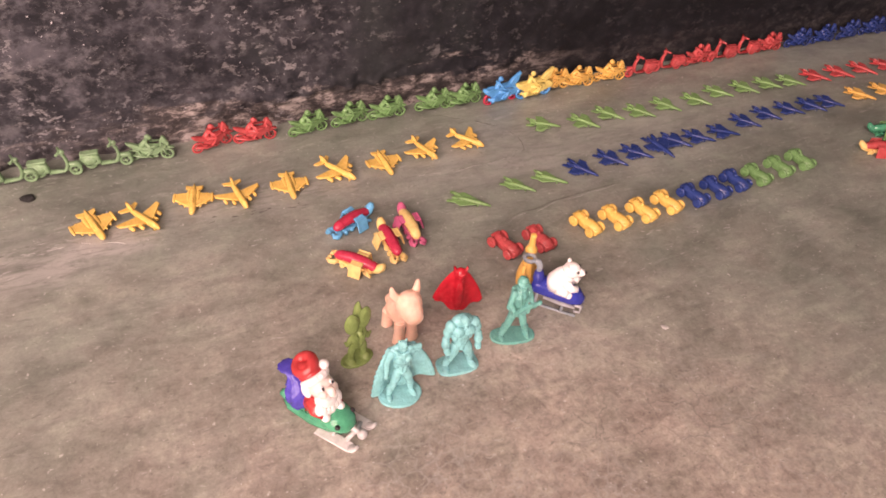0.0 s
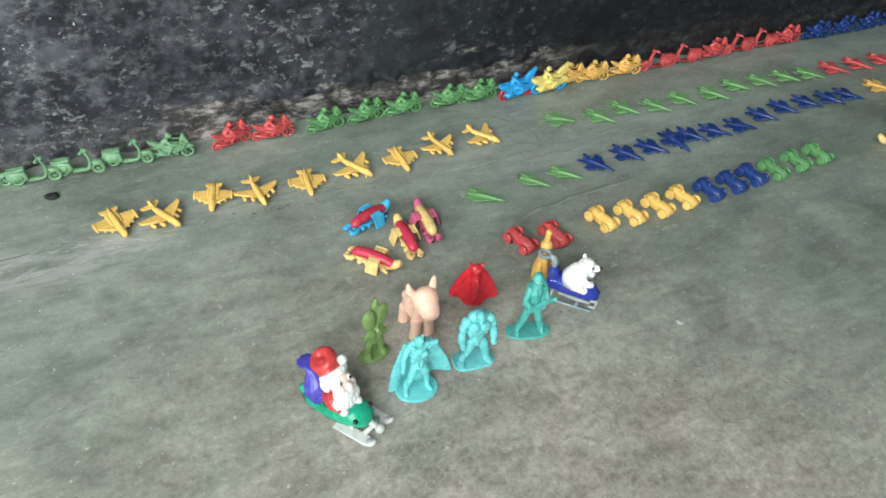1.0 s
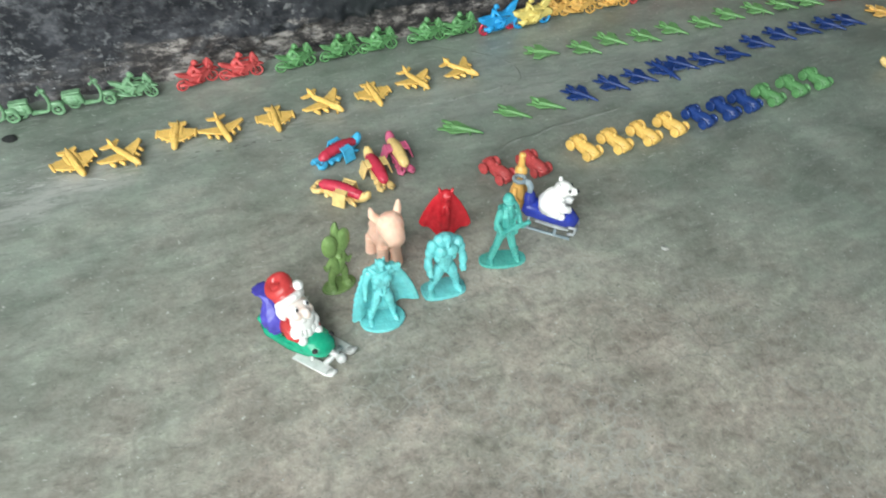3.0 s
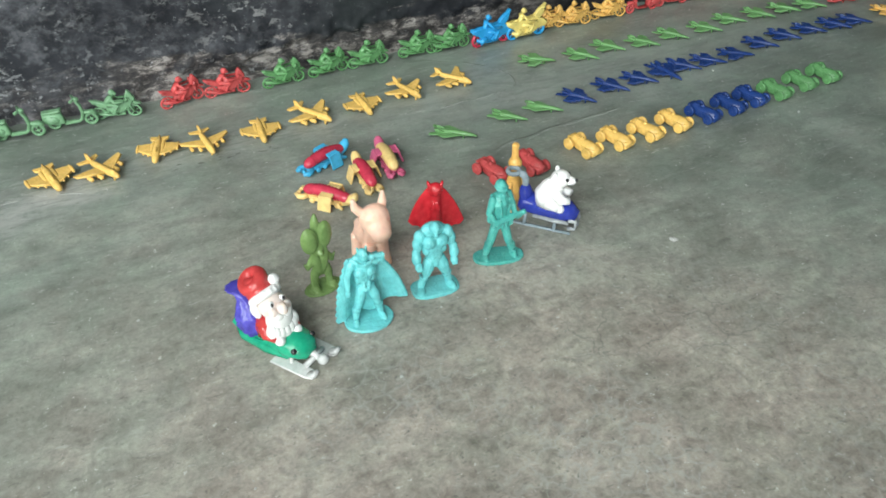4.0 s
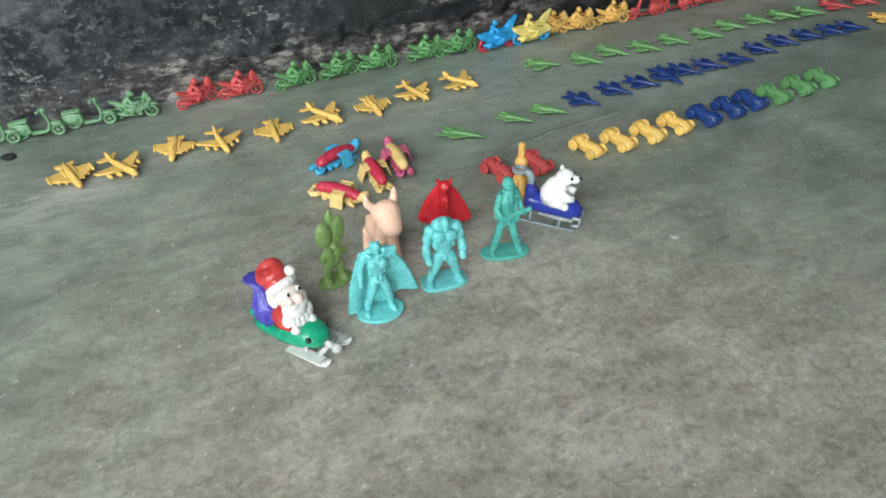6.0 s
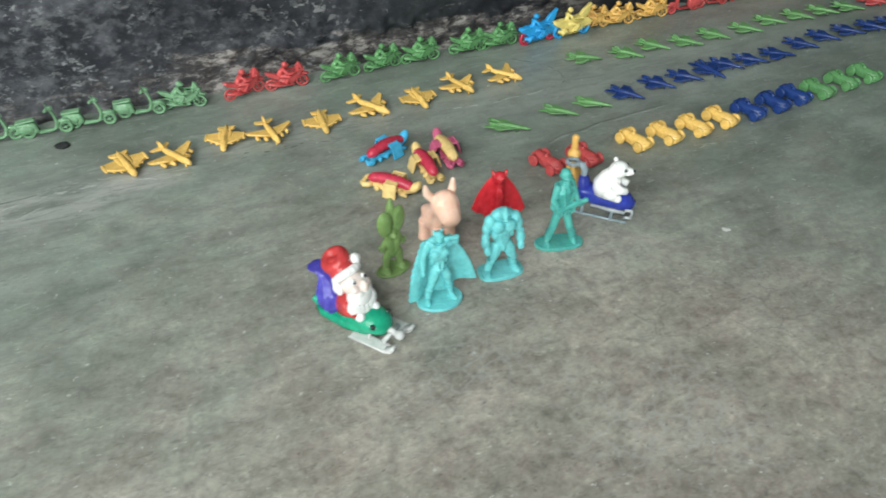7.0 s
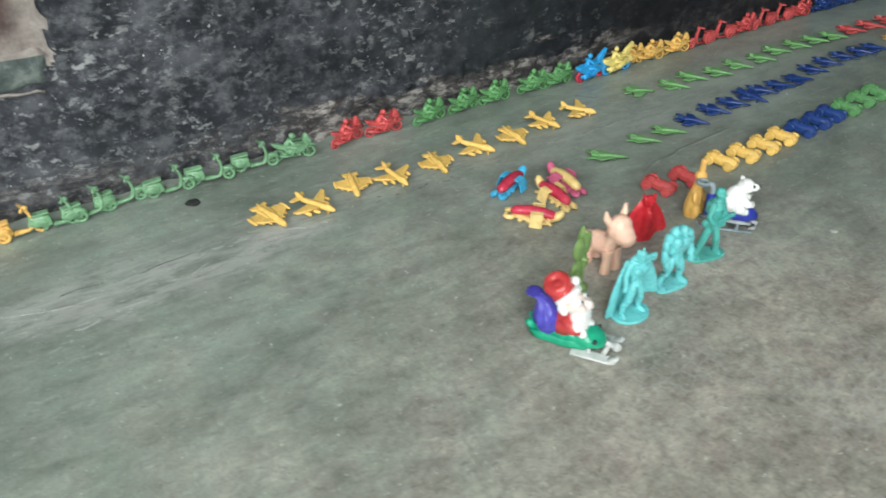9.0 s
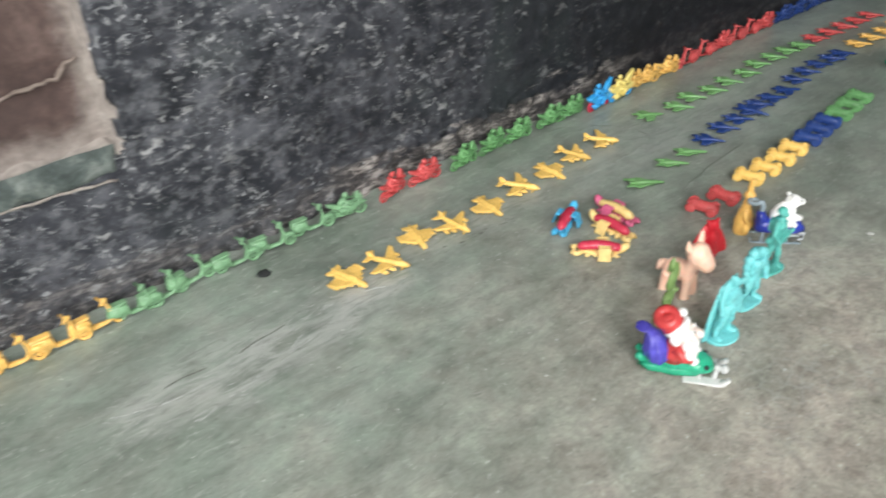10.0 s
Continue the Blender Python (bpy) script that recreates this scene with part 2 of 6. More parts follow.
    # pale flecks, dark pits and smeared scuffs
    fk = ramp(n, l, noise_node(n, l, co, 240, 4, 0.7), [(0.655, 0.0), (0.680, 0.9)])
    col = mix(n, l, fk, col, (0.56, 0.56, 0.53))
    pit = ramp(n, l, noise_node(n, l, co, 330, 3, 0.6), [(0.300, 0.7), (0.330, 0.0)])
    col = mix(n, l, mix(n, l, 1.0, pit, worn, "MULTIPLY"), col, (0.11, 0.112, 0.098))
    sc = noise_node(n, l, coords(n, l, 0.9, 1.9, 1), 18, 9, 0.76, 0.4)
    col = mix(n, l, ramp(n, l, sc, [(0.58, 0.0), (0.72, 0.45)]), col, (0.40, 0.41, 0.385))
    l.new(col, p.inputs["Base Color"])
    # the smooth skin has some sheen, the worn patch has none
    l.new(ramp(n, l, sum_nodes(n, l, mott, 0.35, worn), [(0.10, 0.30), (0.40, 0.44), (1.0, 0.60)]), p.inputs["Roughness"])
    bump(n, l, p, mix(n, l, 0.4, mott, fine), 0.35, 0.0008)
    return m


def dark_wall():
    m, n, l, p = mat("flaking_dark_paint")
    co = coords(n, l)
    mid = noise_node(n, l, co, 48, 8, 0.70, 0.15)
    fine = noise_node(n, l, co, 330, 4, 0.65)
    sep = n.new("ShaderNodeSeparateXYZ")
    l.new(co, sep.inputs[0])
    x, z = sep.outputs[0], sep.outputs[2]
    wide = noise_node(n, l, co, 5, 5, 0.62)
    along = sum_nodes(n, l, wide, 0.36, x)                      # 0.18 more than x, with a ragged front
    left = ramp(n, l, along, [(0.14, 1.0), (0.40, 0.14), (0.60, 0.0)])        # greyer towards the left, fading out to the right
    base = ramp(n, l, mid, [(0.28, (0.005, 0.006, 0.009)), (0.50, (0.011, 0.012, 0.017)), (0.66, (0.028, 0.030, 0.037)), (0.80, (0.070, 0.072, 0.080))])
    # base colour gets darker towards the right
    col = mix(n, l, 1.0, base, ramp(n, l, along, [(0.30, 1.0), (0.62, 0.55)]), "MULTIPLY")
    # rubbed clouds of two sizes
    for scale, lo, hi, amt, c in ((11, 0.44, 0.66, 0.45, (0.060, 0.061, 0.075)), (34, 0.47, 0.63, 0.62, (0.118, 0.119, 0.136)), (95, 0.50, 0.64, 0.55, (0.165, 0.166, 0.180))):
        w = ramp(n, l, noise_node(n, l, coords(n, l, 1.0, 1, 1.25), scale, 9, 0.72, 0.12), [(lo, 0.0), (hi, amt)])
        col = mix(n, l, mix(n, l, 1.0, w, left, "MULTIPLY"), col, c)
    # a greenish stained field, and a rusty one
    st = ramp(n, l, noise_node(n, l, co, 6.5, 4, 0.6), [(0.55, 0.0), (0.68, 0.35)])
    col = mix(n, l, st, col, (0.030, 0.044, 0.040))
    ru = ramp(n, l, noise_node(n, l, coords(n, l, 1, 1, 1.6), 17, 6, 0.7), [(0.62, 0.0), (0.72, 0.4)])
    col = mix(n, l, ru, col, (0.050, 0.040, 0.042))
    # crumbled mortar in a ragged band over the foot, best kept along one stretch
    keep = ramp(n, l, sum_nodes(n, l, wide, 0.20, x), [(0.10, 0.40), (0.17, 1.0), (0.42, 1.0), (0.52, 0.12)])
    edge = sum_nodes(n, l, noise_node(n, l, coords(n, l, 0.45, 1, 1.6), 26, 8, 0.74, 0.25), 0.105, -0.022)
    lt = n.new("ShaderNodeMath")
    lt.operation = "SUBTRACT"
    l.new(edge, lt.inputs[0])
    l.new(z, lt.inputs[1])
    band = ramp(n, l, lt.outputs[0], [(0.0, 0.0), (0.006, 0.9)])
    crumble = noise_node(n, l, coords(n, l, 0.55, 1, 1.35), 105, 9, 0.80, 0.25)
    mortar = ramp(n, l, crumble, [(0.36, (0.014, 0.013, 0.015)), (0.46, (0.048, 0.043, 0.043)), (0.515, (0.090, 0.078, 0.075)), (0.545, (0.215, 0.190, 0.178)), (0.60, (0.38, 0.345, 0.325))])
    col = mix(n, l, mix(n, l, 1.0, band, keep, "MULTIPLY"), col, mortar)
    # flakes that bare pale plaster: ragged, of three sizes, in drifts
    def flakes(scale, lo, hi, sz, clump, c0, c1, warp, amt):
        f = ramp(n, l, noise_node(n, l, coords(n, l, 1, 1, sz), scale, 8, 0.70, warp), [(lo, 0.0), (hi, amt)])
        d = ramp(n, l, noise_node(n, l, coords(n, l, 0.6, 1, 1.3), clump, 6, 0.68), [(c0, 0.0), (c1, 1.0)])
        return mix(n, l, 1.0, f, d, "MULTIPLY")
    f1 = flakes(125, 0.572, 0.602, 1.5, 11, 0.42, 0.58, 0.15, 0.9)
    f2 = flakes(60, 0.596, 0.626, 1.6, 8, 0.44, 0.60, 0.2, 0.9)
    f3 = flakes(240, 0.645, 0.670, 1.0, 14, 0.36, 0.52, 0.0, 1.0)
    thin = ramp(n, l, along, [(0.14, 1.0), (0.36, 0.55), (0.58, 0.12)])
    f1, f2, f3 = [mix(n, l, 1.0, f, thin, "MULTIPLY") for f in (f1, f2, f3)]
    col = mix(n, l, f1, col, (0.30, 0.30, 0.31))
    col = mix(n, l, f2, col, (0.36, 0.355, 0.355))
    col = mix(n, l, f3, col, (0.55, 0.55, 0.56))
    l.new(col, p.inputs["Base Color"])
    p.inputs["Roughness"].default_value = 0.70
    p.inputs["Specular IOR Level"].default_value = 0.35
    bump(n, l, p, mix(n, l, 0.5, mid, mix(n, l, 0.5, f1, fine)), 0.6, 0.0020)
    return m


def rough_mineral(name, c0, c1, c2, scale=40.0, rough=0.85):
    m, n, l, p = mat(name)
    co = coords(n, l)
    a = noise_node(n, l, co, scale, 7, 0.68, 0.4)
    b = noise_node(n, l, co, scale * 7, 4, 0.6)
    col = ramp(n, l, a, [(0.3, c0), (0.52, c1), (0.74, c2)])
    g = ramp(n, l, b, [(0.3, 0.8), (0.7, 1.15)])
    l.new(mix(n, l, 1.0, col, g, "MULTIPLY"), p.inputs["Base Color"])
    p.inputs["Roughness"].default_value = rough
    bump(n, l, p, mix(n, l, 0.4, a, b), 0.6, 0.003)
    return m


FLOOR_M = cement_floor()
WALL_M = dark_wall()
PLASTER_M = rough_mineral("bare_plaster", (0.14, 0.115, 0.105), (0.29, 0.25, 0.228), (0.40, 0.36, 0.335), 34)
SEAM_M = rough_mineral("crumbling_mortar", (0.10, 0.07, 0.06), (0.19, 0.145, 0.125), (0.28, 0.22, 0.20), 60)


def broken_patch():
    """Dark old brick that goes over into crumbling plaster towards the patch's edge."""
    m, n, l, p = mat("old_brick")
    co = coords(n, l)
    a = noise_node(n, l, co, 26, 8, 0.70, 0.3)
    b = noise_node(n, l, co, 180, 5, 0.65)
    brick = ramp(n, l, a, [(0.30, (0.040, 0.024, 0.022)), (0.52, (0.072, 0.043, 0.038)), (0.74, (0.150, 0.100, 0.088))])
    lime = ramp(n, l, a, [(0.30, (0.19, 0.155, 0.140)), (0.50, (0.33, 0.285, 0.260)), (0.72, (0.44, 0.40, 0.365))])
    sep = n.new("ShaderNodeSeparateXYZ")
    l.new(co, sep.inputs[0])
    inward = n.new("ShaderNodeMath")
    inward.operation = "SMOOTH_MIN"
    l.new(sum_nodes(n, l, sep.outputs[0], -1.0, NX), inward.inputs[0])
    l.new(sum_nodes(n, l, sep.outputs[2], 0.85, -0.85 * NZ), inward.inputs[1])
    inward.inputs[2].default_value = 0.02
    ragged = sum_nodes(n, l, noise_node(n, l, co, 48, 8, 0.72, 0.2), 0.030, inward.outputs[0])
    edge = ramp(n, l, ragged, [(0.016, 1.0), (0.036, 0.0)])
    col = mix(n, l, edge, brick, lime)
    l.new(mix(n, l, 1.0, col, ramp(n, l, b, [(0.3, 0.8), (0.7, 1.15)]), "MULTIPLY"), p.inputs["Base Color"])
    p.inputs["Roughness"].default_value = 0.85
    bump(n, l, p, mix(n, l, 0.4, a, b), 0.6, 0.003)
    return m


NX, NZ = -0.105, 0.098     # corner of the broken-out patch in the wall
BRICK_M = broken_patch()
GREEN_PLASTER_M = rough_mineral("mossy_plaster", (0.020, 0.028, 0.027), (0.075, 0.092, 0.086), (0.22, 0.235, 0.22), 55)
# for the added walls out of view; paleness set by the bounce light wanted
ROOM_M = rough_mineral("dingy_lime_wash", (0.42, 0.42, 0.405), (0.50, 0.50, 0.48), (0.58, 0.575, 0.555), 3)
CHIP_M = rough_mineral("pale_chip", (0.35, 0.36, 0.34), (0.5, 0.5, 0.48), (0.6, 0.6, 0.58), 200)
SCAR_M = rough_mineral("pale_cement_scar", (0.27, 0.28, 0.26), (0.40, 0.41, 0.39), (0.54, 0.545, 0.52), 160, 0.6)
GROOVE_M = rough_mineral("dark_cement_groove", (0.09, 0.095, 0.082), (0.13, 0.135, 0.118), (0.18, 0.18, 0.165), 160, 0.7)
DEBRIS_M = rough_mineral("dark_debris", (0.01, 0.012, 0.012), (0.02, 0.022, 0.022), (0.04, 0.04, 0.04), 300)


# ---- mesh helpers ----
class Shape:
    """Collects simple solids in one bmesh."""

    def __init__(self):
        self.bm = bmesh.new()
        self.slot = 0

    def _done(self, verts, m, smooth=True):
        bmesh.ops.transform(self.bm, matrix=m, verts=verts)
        for f in {f for v in verts for f in v.link_faces}:
            f.smooth = smooth
            f.material_index = self.slot
        return self

    def _flat(self, verts, count):
        """The broad faces of a bevelled solid stay flat; only its rounded edges shade smoothly."""
        faces = sorted({f for v in verts for f in v.link_faces}, key=lambda f: -f.calc_area())
        for f in faces[:count]:
            f.smooth = False
        return self

    def ell(self, c, r, rot=(0, 0, 0), u=12, v=8):
        g = bmesh.ops.create_uvsphere(self.bm, u_segments=u, v_segments=v, radius=1)
        return self._done(g["verts"], pose(*c, *rot) @ Matrix.Diagonal((*r, 1)))

    def box(self, c, s, rot=(0, 0, 0), bev=0.0, taper=1.0):
        g = bmesh.ops.create_cube(self.bm, size=1)
        vs = g["verts"]
        for v in vs:
            if v.co.z > 0:
                v.co.x *= taper
                v.co.y *= taper
        bmesh.ops.transform(self.bm, matrix=Matrix.Diagonal((*s, 1)), verts=vs)
        if bev:
            es = list({e for v in vs for e in v.link_edges})
            r = bmesh.ops.bevel(self.bm, geom=es, offset=bev, segments=2, affect="EDGES", profile=0.5)
            vs = list({v for f in r["faces"] for v in f.verts} | {v for v in vs if v.is_valid})
            self._done(vs, pose(*c, *rot))
            return self._flat(vs, 6)
        return self._done(vs, pose(*c, *rot), False)

    def tube(self, pts, radii, seg=8, flat=1.0):
        """A swept round bar; flat squeezes it across its second axis."""
        pts = [Vector(p) for p in pts]
        if isinstance(radii, (int, float)):
            radii = [radii] * len(pts)
        rings = []
        for i, p in enumerate(pts):
            d = (pts[min(i + 1, len(pts) - 1)] - pts[max(i - 1, 0)]).normalized()
            ref = Vector((0, 1, 0)) if abs(d.y) < 0.9 else Vector((1, 0, 0))
            a = d.cross(ref).normalized()
            b = d.cross(a).normalized()
            rings.append([self.bm.verts.new(p + radii[i] * (math.cos(2 * math.pi * k / seg) * a + flat * math.sin(2 * math.pi * k / seg) * b)) for k in range(seg)])
        fs = []
        for r0, r1 in zip(rings, rings[1:]):
            for k in range(seg):
                fs.append(self.bm.faces.new((r0[k], r0[(k + 1) % seg], r1[(k + 1) % seg], r1[k])))
        fs.append(self.bm.faces.new(rings[0][::-1]))
        fs.append(self.bm.faces.new(rings[-1]))
        for f in fs:
            f.smooth, f.material_index = True, self.slot
        return self

    def plate(self, outline, thick, m=None, bev=0.0):
        """An outline in x, y raised to a plate of that thickness, centred on z = 0."""
        bot = [self.bm.verts.new((x, y, -thick / 2)) for x, y in outline]
        top = [self.bm.verts.new((x, y, thick / 2)) for x, y in outline]
        k = len(outline)
        fs = [self.bm.faces.new(top), self.bm.faces.new(bot[::-1])]
        for i in range(k):
            fs.append(self.bm.faces.new((bot[i], bot[(i + 1) % k], top[(i + 1) % k], top[i])))
        vs = bot + top
        if bev:
            es = list({e for f in fs[:2] for e in f.edges})
            r = bmesh.ops.bevel(self.bm, geom=es, offset=bev, segments=2, affect="EDGES", profile=0.5)
            vs = list({v for f in r["faces"] for v in f.verts} | {v for v in vs if v.is_valid})
            self._done(vs, m or Matrix())
            return self._flat(vs, 2)
        return self._done(vs, m or Matrix(), False)

    def ring(self, c, major, minor, rot=(0, 0, 0), seg=20, sub=6):
        m = pose(*c, *rot)
        rings = []
        for i in range(seg):
            a = 2 * math.pi * i / seg
            rings.append([self.bm.verts.new(m @ Vector(((major + minor * math.cos(b)) * math.cos(a), (major + minor * math.cos(b)) * math.sin(a), 1.15 * minor * math.sin(b)))) for b in [2 * math.pi * j / sub for j in range(sub)]])
        for i in range(seg):
            for j in range(sub):
                f = self.bm.faces.new((rings[i][j], rings[(i + 1) % seg][j], rings[(i + 1) % seg][(j + 1) % sub], rings[i][(j + 1) % sub]))
                f.smooth, f.material_index = True, self.slot
        return self

    def cyl(self, c, r, h, rot=(0, 0, 0), seg=16, r2=None, bev=0.0):
        r2 = r if r2 is None else r2
        m = pose(*c, *rot)
        prof = [(r - bev, -h / 2), (r, -h / 2 + bev), (r2, h / 2 - bev), (r2 - bev, h / 2)] if bev else [(r, -h / 2), (r2, h / 2)]
        rings = [[self.bm.verts.new(m @ Vector((q * math.cos(2 * math.pi * k / seg), q * math.sin(2 * math.pi * k / seg), z))) for k in range(seg)] for q, z in prof]
        fs = [self.bm.faces.new(rings[0][::-1]), self.bm.faces.new(rings[-1])]
        for r0, r1 in zip(rings, rings[1:]):
            for k in range(seg):
                fs.append(self.bm.faces.new((r0[k], r0[(k + 1) % seg], r1[(k + 1) % seg], r1[k])))
        for f in fs:
            f.smooth, f.material_index = len(f.verts) == 4, self.slot
        return self


def mesh_of(name, shape, mats):
    bm = shape.bm if isinstance(shape, Shape) else shape
    bmesh.ops.recalc_face_normals(bm, faces=bm.faces[:])
    me = bpy.data.meshes.new(name)
    bm.to_mesh(me)
    bm.free()
    for m in mats if isinstance(mats, (list, tuple)) else [mats]:
        me.materials.append(m)
    return me


def part(name, shape, material, parent, label=""):
    ob = new(name, mesh_of(name, shape, material))
    ob.parent = parent
    return tagged(ob, label) if label else ob


def thing(name, label, category, group="", kind=""):
    return tagged(new(name), label, category, group, kind)


def figure(name, shape, material, label, category, m, voxel=0.0, group="", melt=1):
    """A figurine: one plain mesh, its blobs fused as in a mould."""
    ob = new(name, mesh_of(name, shape, material))
    if voxel:
        r = ob.modifiers.new("fuse", "REMESH")
        r.mode, r.voxel_size, r.use_smooth_shade = "VOXEL", voxel, True
        s = ob.modifiers.new("soften", "SMOOTH")
        s.factor, s.iterations = 0.4, melt
    ob.matrix_world = m
    return tagged(ob, label, category, group)


def oval(rx, ry, n=20, wob=0.0):
    return [(rx * math.cos(a) * (1 + wob * math.sin(3 * a + 1)), ry * math.sin(a) * (1 + wob * math.cos(2 * a))) for a in [2 * math.pi * i / n for i in range(n)]]


# ---- the room ----
def slab(name, x0, x1, y0, y1, z0, z1, material, label, category):
    s = Shape()
    s.box(((x0 + x1) / 2, (y0 + y1) / 2, (z0 + z1) / 2), (x1 - x0, y1 - y0, z1 - z0))
    ob = new(name, mesh_of(name, s, material))
    return tagged(ob, label, category, kind="structure")


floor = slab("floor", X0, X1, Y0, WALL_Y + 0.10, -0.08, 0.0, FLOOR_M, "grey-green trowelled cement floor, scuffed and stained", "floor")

def in_patch(x, z):
    w = 0.0030 * noise.noise(Vector((x * 30, z * 30, 3.1))) + 0.0014 * noise.noise(Vector((x * 150, z * 150, 7.0)))
    return x < NX - 0.02 * max(0, z - 0.35) + w and z > NZ + w and z < 0.62


def build_wall():
    bm = bmesh.new()
    xs = [X0, -0.9, -0.6] + list(np.arange(-0.40, -0.14, 0.004)) + list(np.arange(-0.14, -0.08, 0.0015)) + list(np.arange(-0.08, 0.44, 0.0022)) + list(np.arange(0.44, 1.20, 0.004)) + [1.3, 1.6, 2.0, X1]
    zs = list(np.arange(0.0, 0.05, 0.0022)) + list(np.arange(0.05, 0.08, 0.004)) + list(np.arange(0.08, 0.12, 0.0015)) + list(np.arange(0.12, 0.30, 0.004)) + [0.33, 0.4, 0.5, 0.62, 0.8, 1.2, TOP]
    xs = [v for k, v in enumerate(xs) if k == 0 or v - xs[k - 1] > 0.0008]
    zs = [v for k, v in enumerate(zs) if k == 0 or v - zs[k - 1] > 0.0008]
    grid = {}
    for i, x in enumerate(xs):
        for j, z in enumerate(zs):
            q = Vector((x, 0.0, z))
            d = 0.0022 * noise.noise(q * 14) + 0.0010 * noise.noise(q * 60) + 0.0005 * noise.noise(q * 170)
            foot = max(0.0, 1 - z / (0.020 + 0.012 * noise.noise(Vector((x * 22, 0, 5)))))
            d += 0.0045 * foot * (0.45 + noise.noise(Vector((x * 75, 3, z * 90))))
            keep = min(1.0, max(0.15, (x - 0.03) / 0.05)) * min(1.0, max(0.2, (0.38 - x) / 0.06))
            crest = 0.024 + 0.010 * noise.noise(Vector((x * 12, 8, 0)))
            ridge = math.exp(-((z - crest) / 0.009) ** 2) * keep
            d += ridge * (0.0022 + 0.0040 * noise.noise(Vector((x * 90, 6, z * 120))) + 0.0020 * noise.noise(Vector((x * 260, 2, z * 260))))
            grid[i, j] = bm.verts.new((x, WALL_Y + 0.0015 - d, z))
    for i in range(len(xs) - 1):
        for j in range(len(zs) - 1):
            if in_patch((xs[i] + xs[i + 1]) / 2, (zs[j] + zs[j + 1]) / 2):
                continue
            f = bm.faces.new((grid[i, j], grid[i + 1, j], grid[i + 1, j + 1], grid[i, j + 1]))
            f.smooth = True
    loose = [v for v in bm.verts if not v.link_faces]
    bmesh.ops.delete(bm, geom=loose, context="VERTS")
    # broken edge of the render coat, turned back into the wall
    rim = [e for e in bm.edges if e.is_boundary and all(X0 + 0.05 < v.co.x < NX + 0.03 and 0.05 < v.co.z < 0.7 for v in e.verts)]
    r = bmesh.ops.extrude_edge_only(bm, edges=rim)
    for v in [g for g in r["geom"] if isinstance(g, bmesh.types.BMVert)]:
        v.co.y += 0.006
        v.co.x -= 0.003
        v.co.z += 0.003
    return bm


wall = new("wall_north", mesh_of("wall_north", build_wall(), WALL_M))
tagged(wall, "soot-dark painted wall with pale flaking specks", "wall", kind="structure")
for p_ in wall.data.polygons:
    p_.use_smooth = True

# the patch: sloping bare plaster round old brick, behind the render coat
def build_reveal():
    bm = bmesh.new()
    prof = [(-0.012, 0.004), (0.000, 0.0045), (0.004, 0.007), (0.008, 0.012), (0.011, 0.018)]   # into the patch, depth
    cols = []
    path = [(x, NZ, "b") for x in np.arange(-1.25, NX - 0.004, 0.006)] + [(NX, z, "r") for z in np.arange(NZ, 0.62, 0.006)]
    for x, z, side in path:
        col = []
        for a, d in prof:
            w = 0.004 * noise.noise(Vector((x * 60, z * 60, a * 90)))
            if side == "b":
                px, pz = min(x, NX - a), z + a + w
            else:
                px, pz = x - a + w, max(z, NZ + a)
            col.append(bm.verts.new((px, WALL_Y + d + 0.002 * noise.noise(Vector((px * 80, pz * 80, 1))), pz)))
        cols.append(col)
    for c0, c1 in zip(cols, cols[1:]):
        for j in range(len(prof) - 1):
            try:
                f = bm.faces.new((c0[j], c1[j], c1[j + 1], c0[j + 1]))
                f.smooth = True
            except ValueError:
                pass
    return bm


part("plaster_edge", build_reveal(), PLASTER_M, wall, "pale crumbling plaster edge")
def rough_panel(x0, x1, z0, z1, y, amp, step, seed, fade=0.0):
    """An uneven upright sheet; fade draws its edges back into the wall."""
    bm = bmesh.new()
    nx, nz = int((x1 - x0) / step) + 1, int((z1 - z0) / step) + 1
    g = {}
    for i in range(nx):
        for j in range(nz):
            x, z = x0 + i * step, z0 + j * step
            q = Vector((x * 26, seed, z * 26))
            d = amp * (noise.noise(q) + 0.5 * noise.noise(q * 3.1) + 0.25 * noise.noise(q * 8))
            if fade:
                e = min(x1 - x, z - z0, z1 - z) / (fade * (1 + 0.8 * noise.noise(Vector((x * 70, z * 70, seed)))))
                d -= 0.008 * max(0.0, 1 - e)
            g[i, j] = bm.verts.new((x, y - d, z))
    for i in range(nx - 1):
        for j in range(nz - 1):
            bm.faces.new((g[i, j], g[i + 1, j], g[i + 1, j + 1], g[i, j + 1])).smooth = True
    return bm


part("brick_core", rough_panel(-0.60, NX - 0.004, NZ + 0.004, 0.62, WALL_Y + 0.0125, 0.0030, 0.004, 2.0), BRICK_M, wall, "brown-red old brick laid bare")
part("mossy_plaster", rough_panel(-0.60, -0.111, 0.083, 0.106, WALL_Y - 0.0010, 0.0022, 0.002, 5.0, 0.007), GREEN_PLASTER_M, wall, "greenish stained plaster ledge")
random.seed(8)


def wander(pts, step, amp, seed):
    """A line through the points, broken into short crooked steps along the wall."""
    out = []
    for (x0, z0), (x1, z1) in zip(pts, pts[1:]):
        k = max(2, int(math.hypot(x1 - x0, z1 - z0) / step))
        for i in range(k):
            x, z = x0 + (x1 - x0) * i / k, z0 + (z1 - z0) * i / k
            out.append((x + amp * noise.noise(Vector((x * 160, z * 160, seed))), z + amp * noise.noise(Vector((x * 160, z * 160, seed + 5)))))
    return out + [pts[-1]]


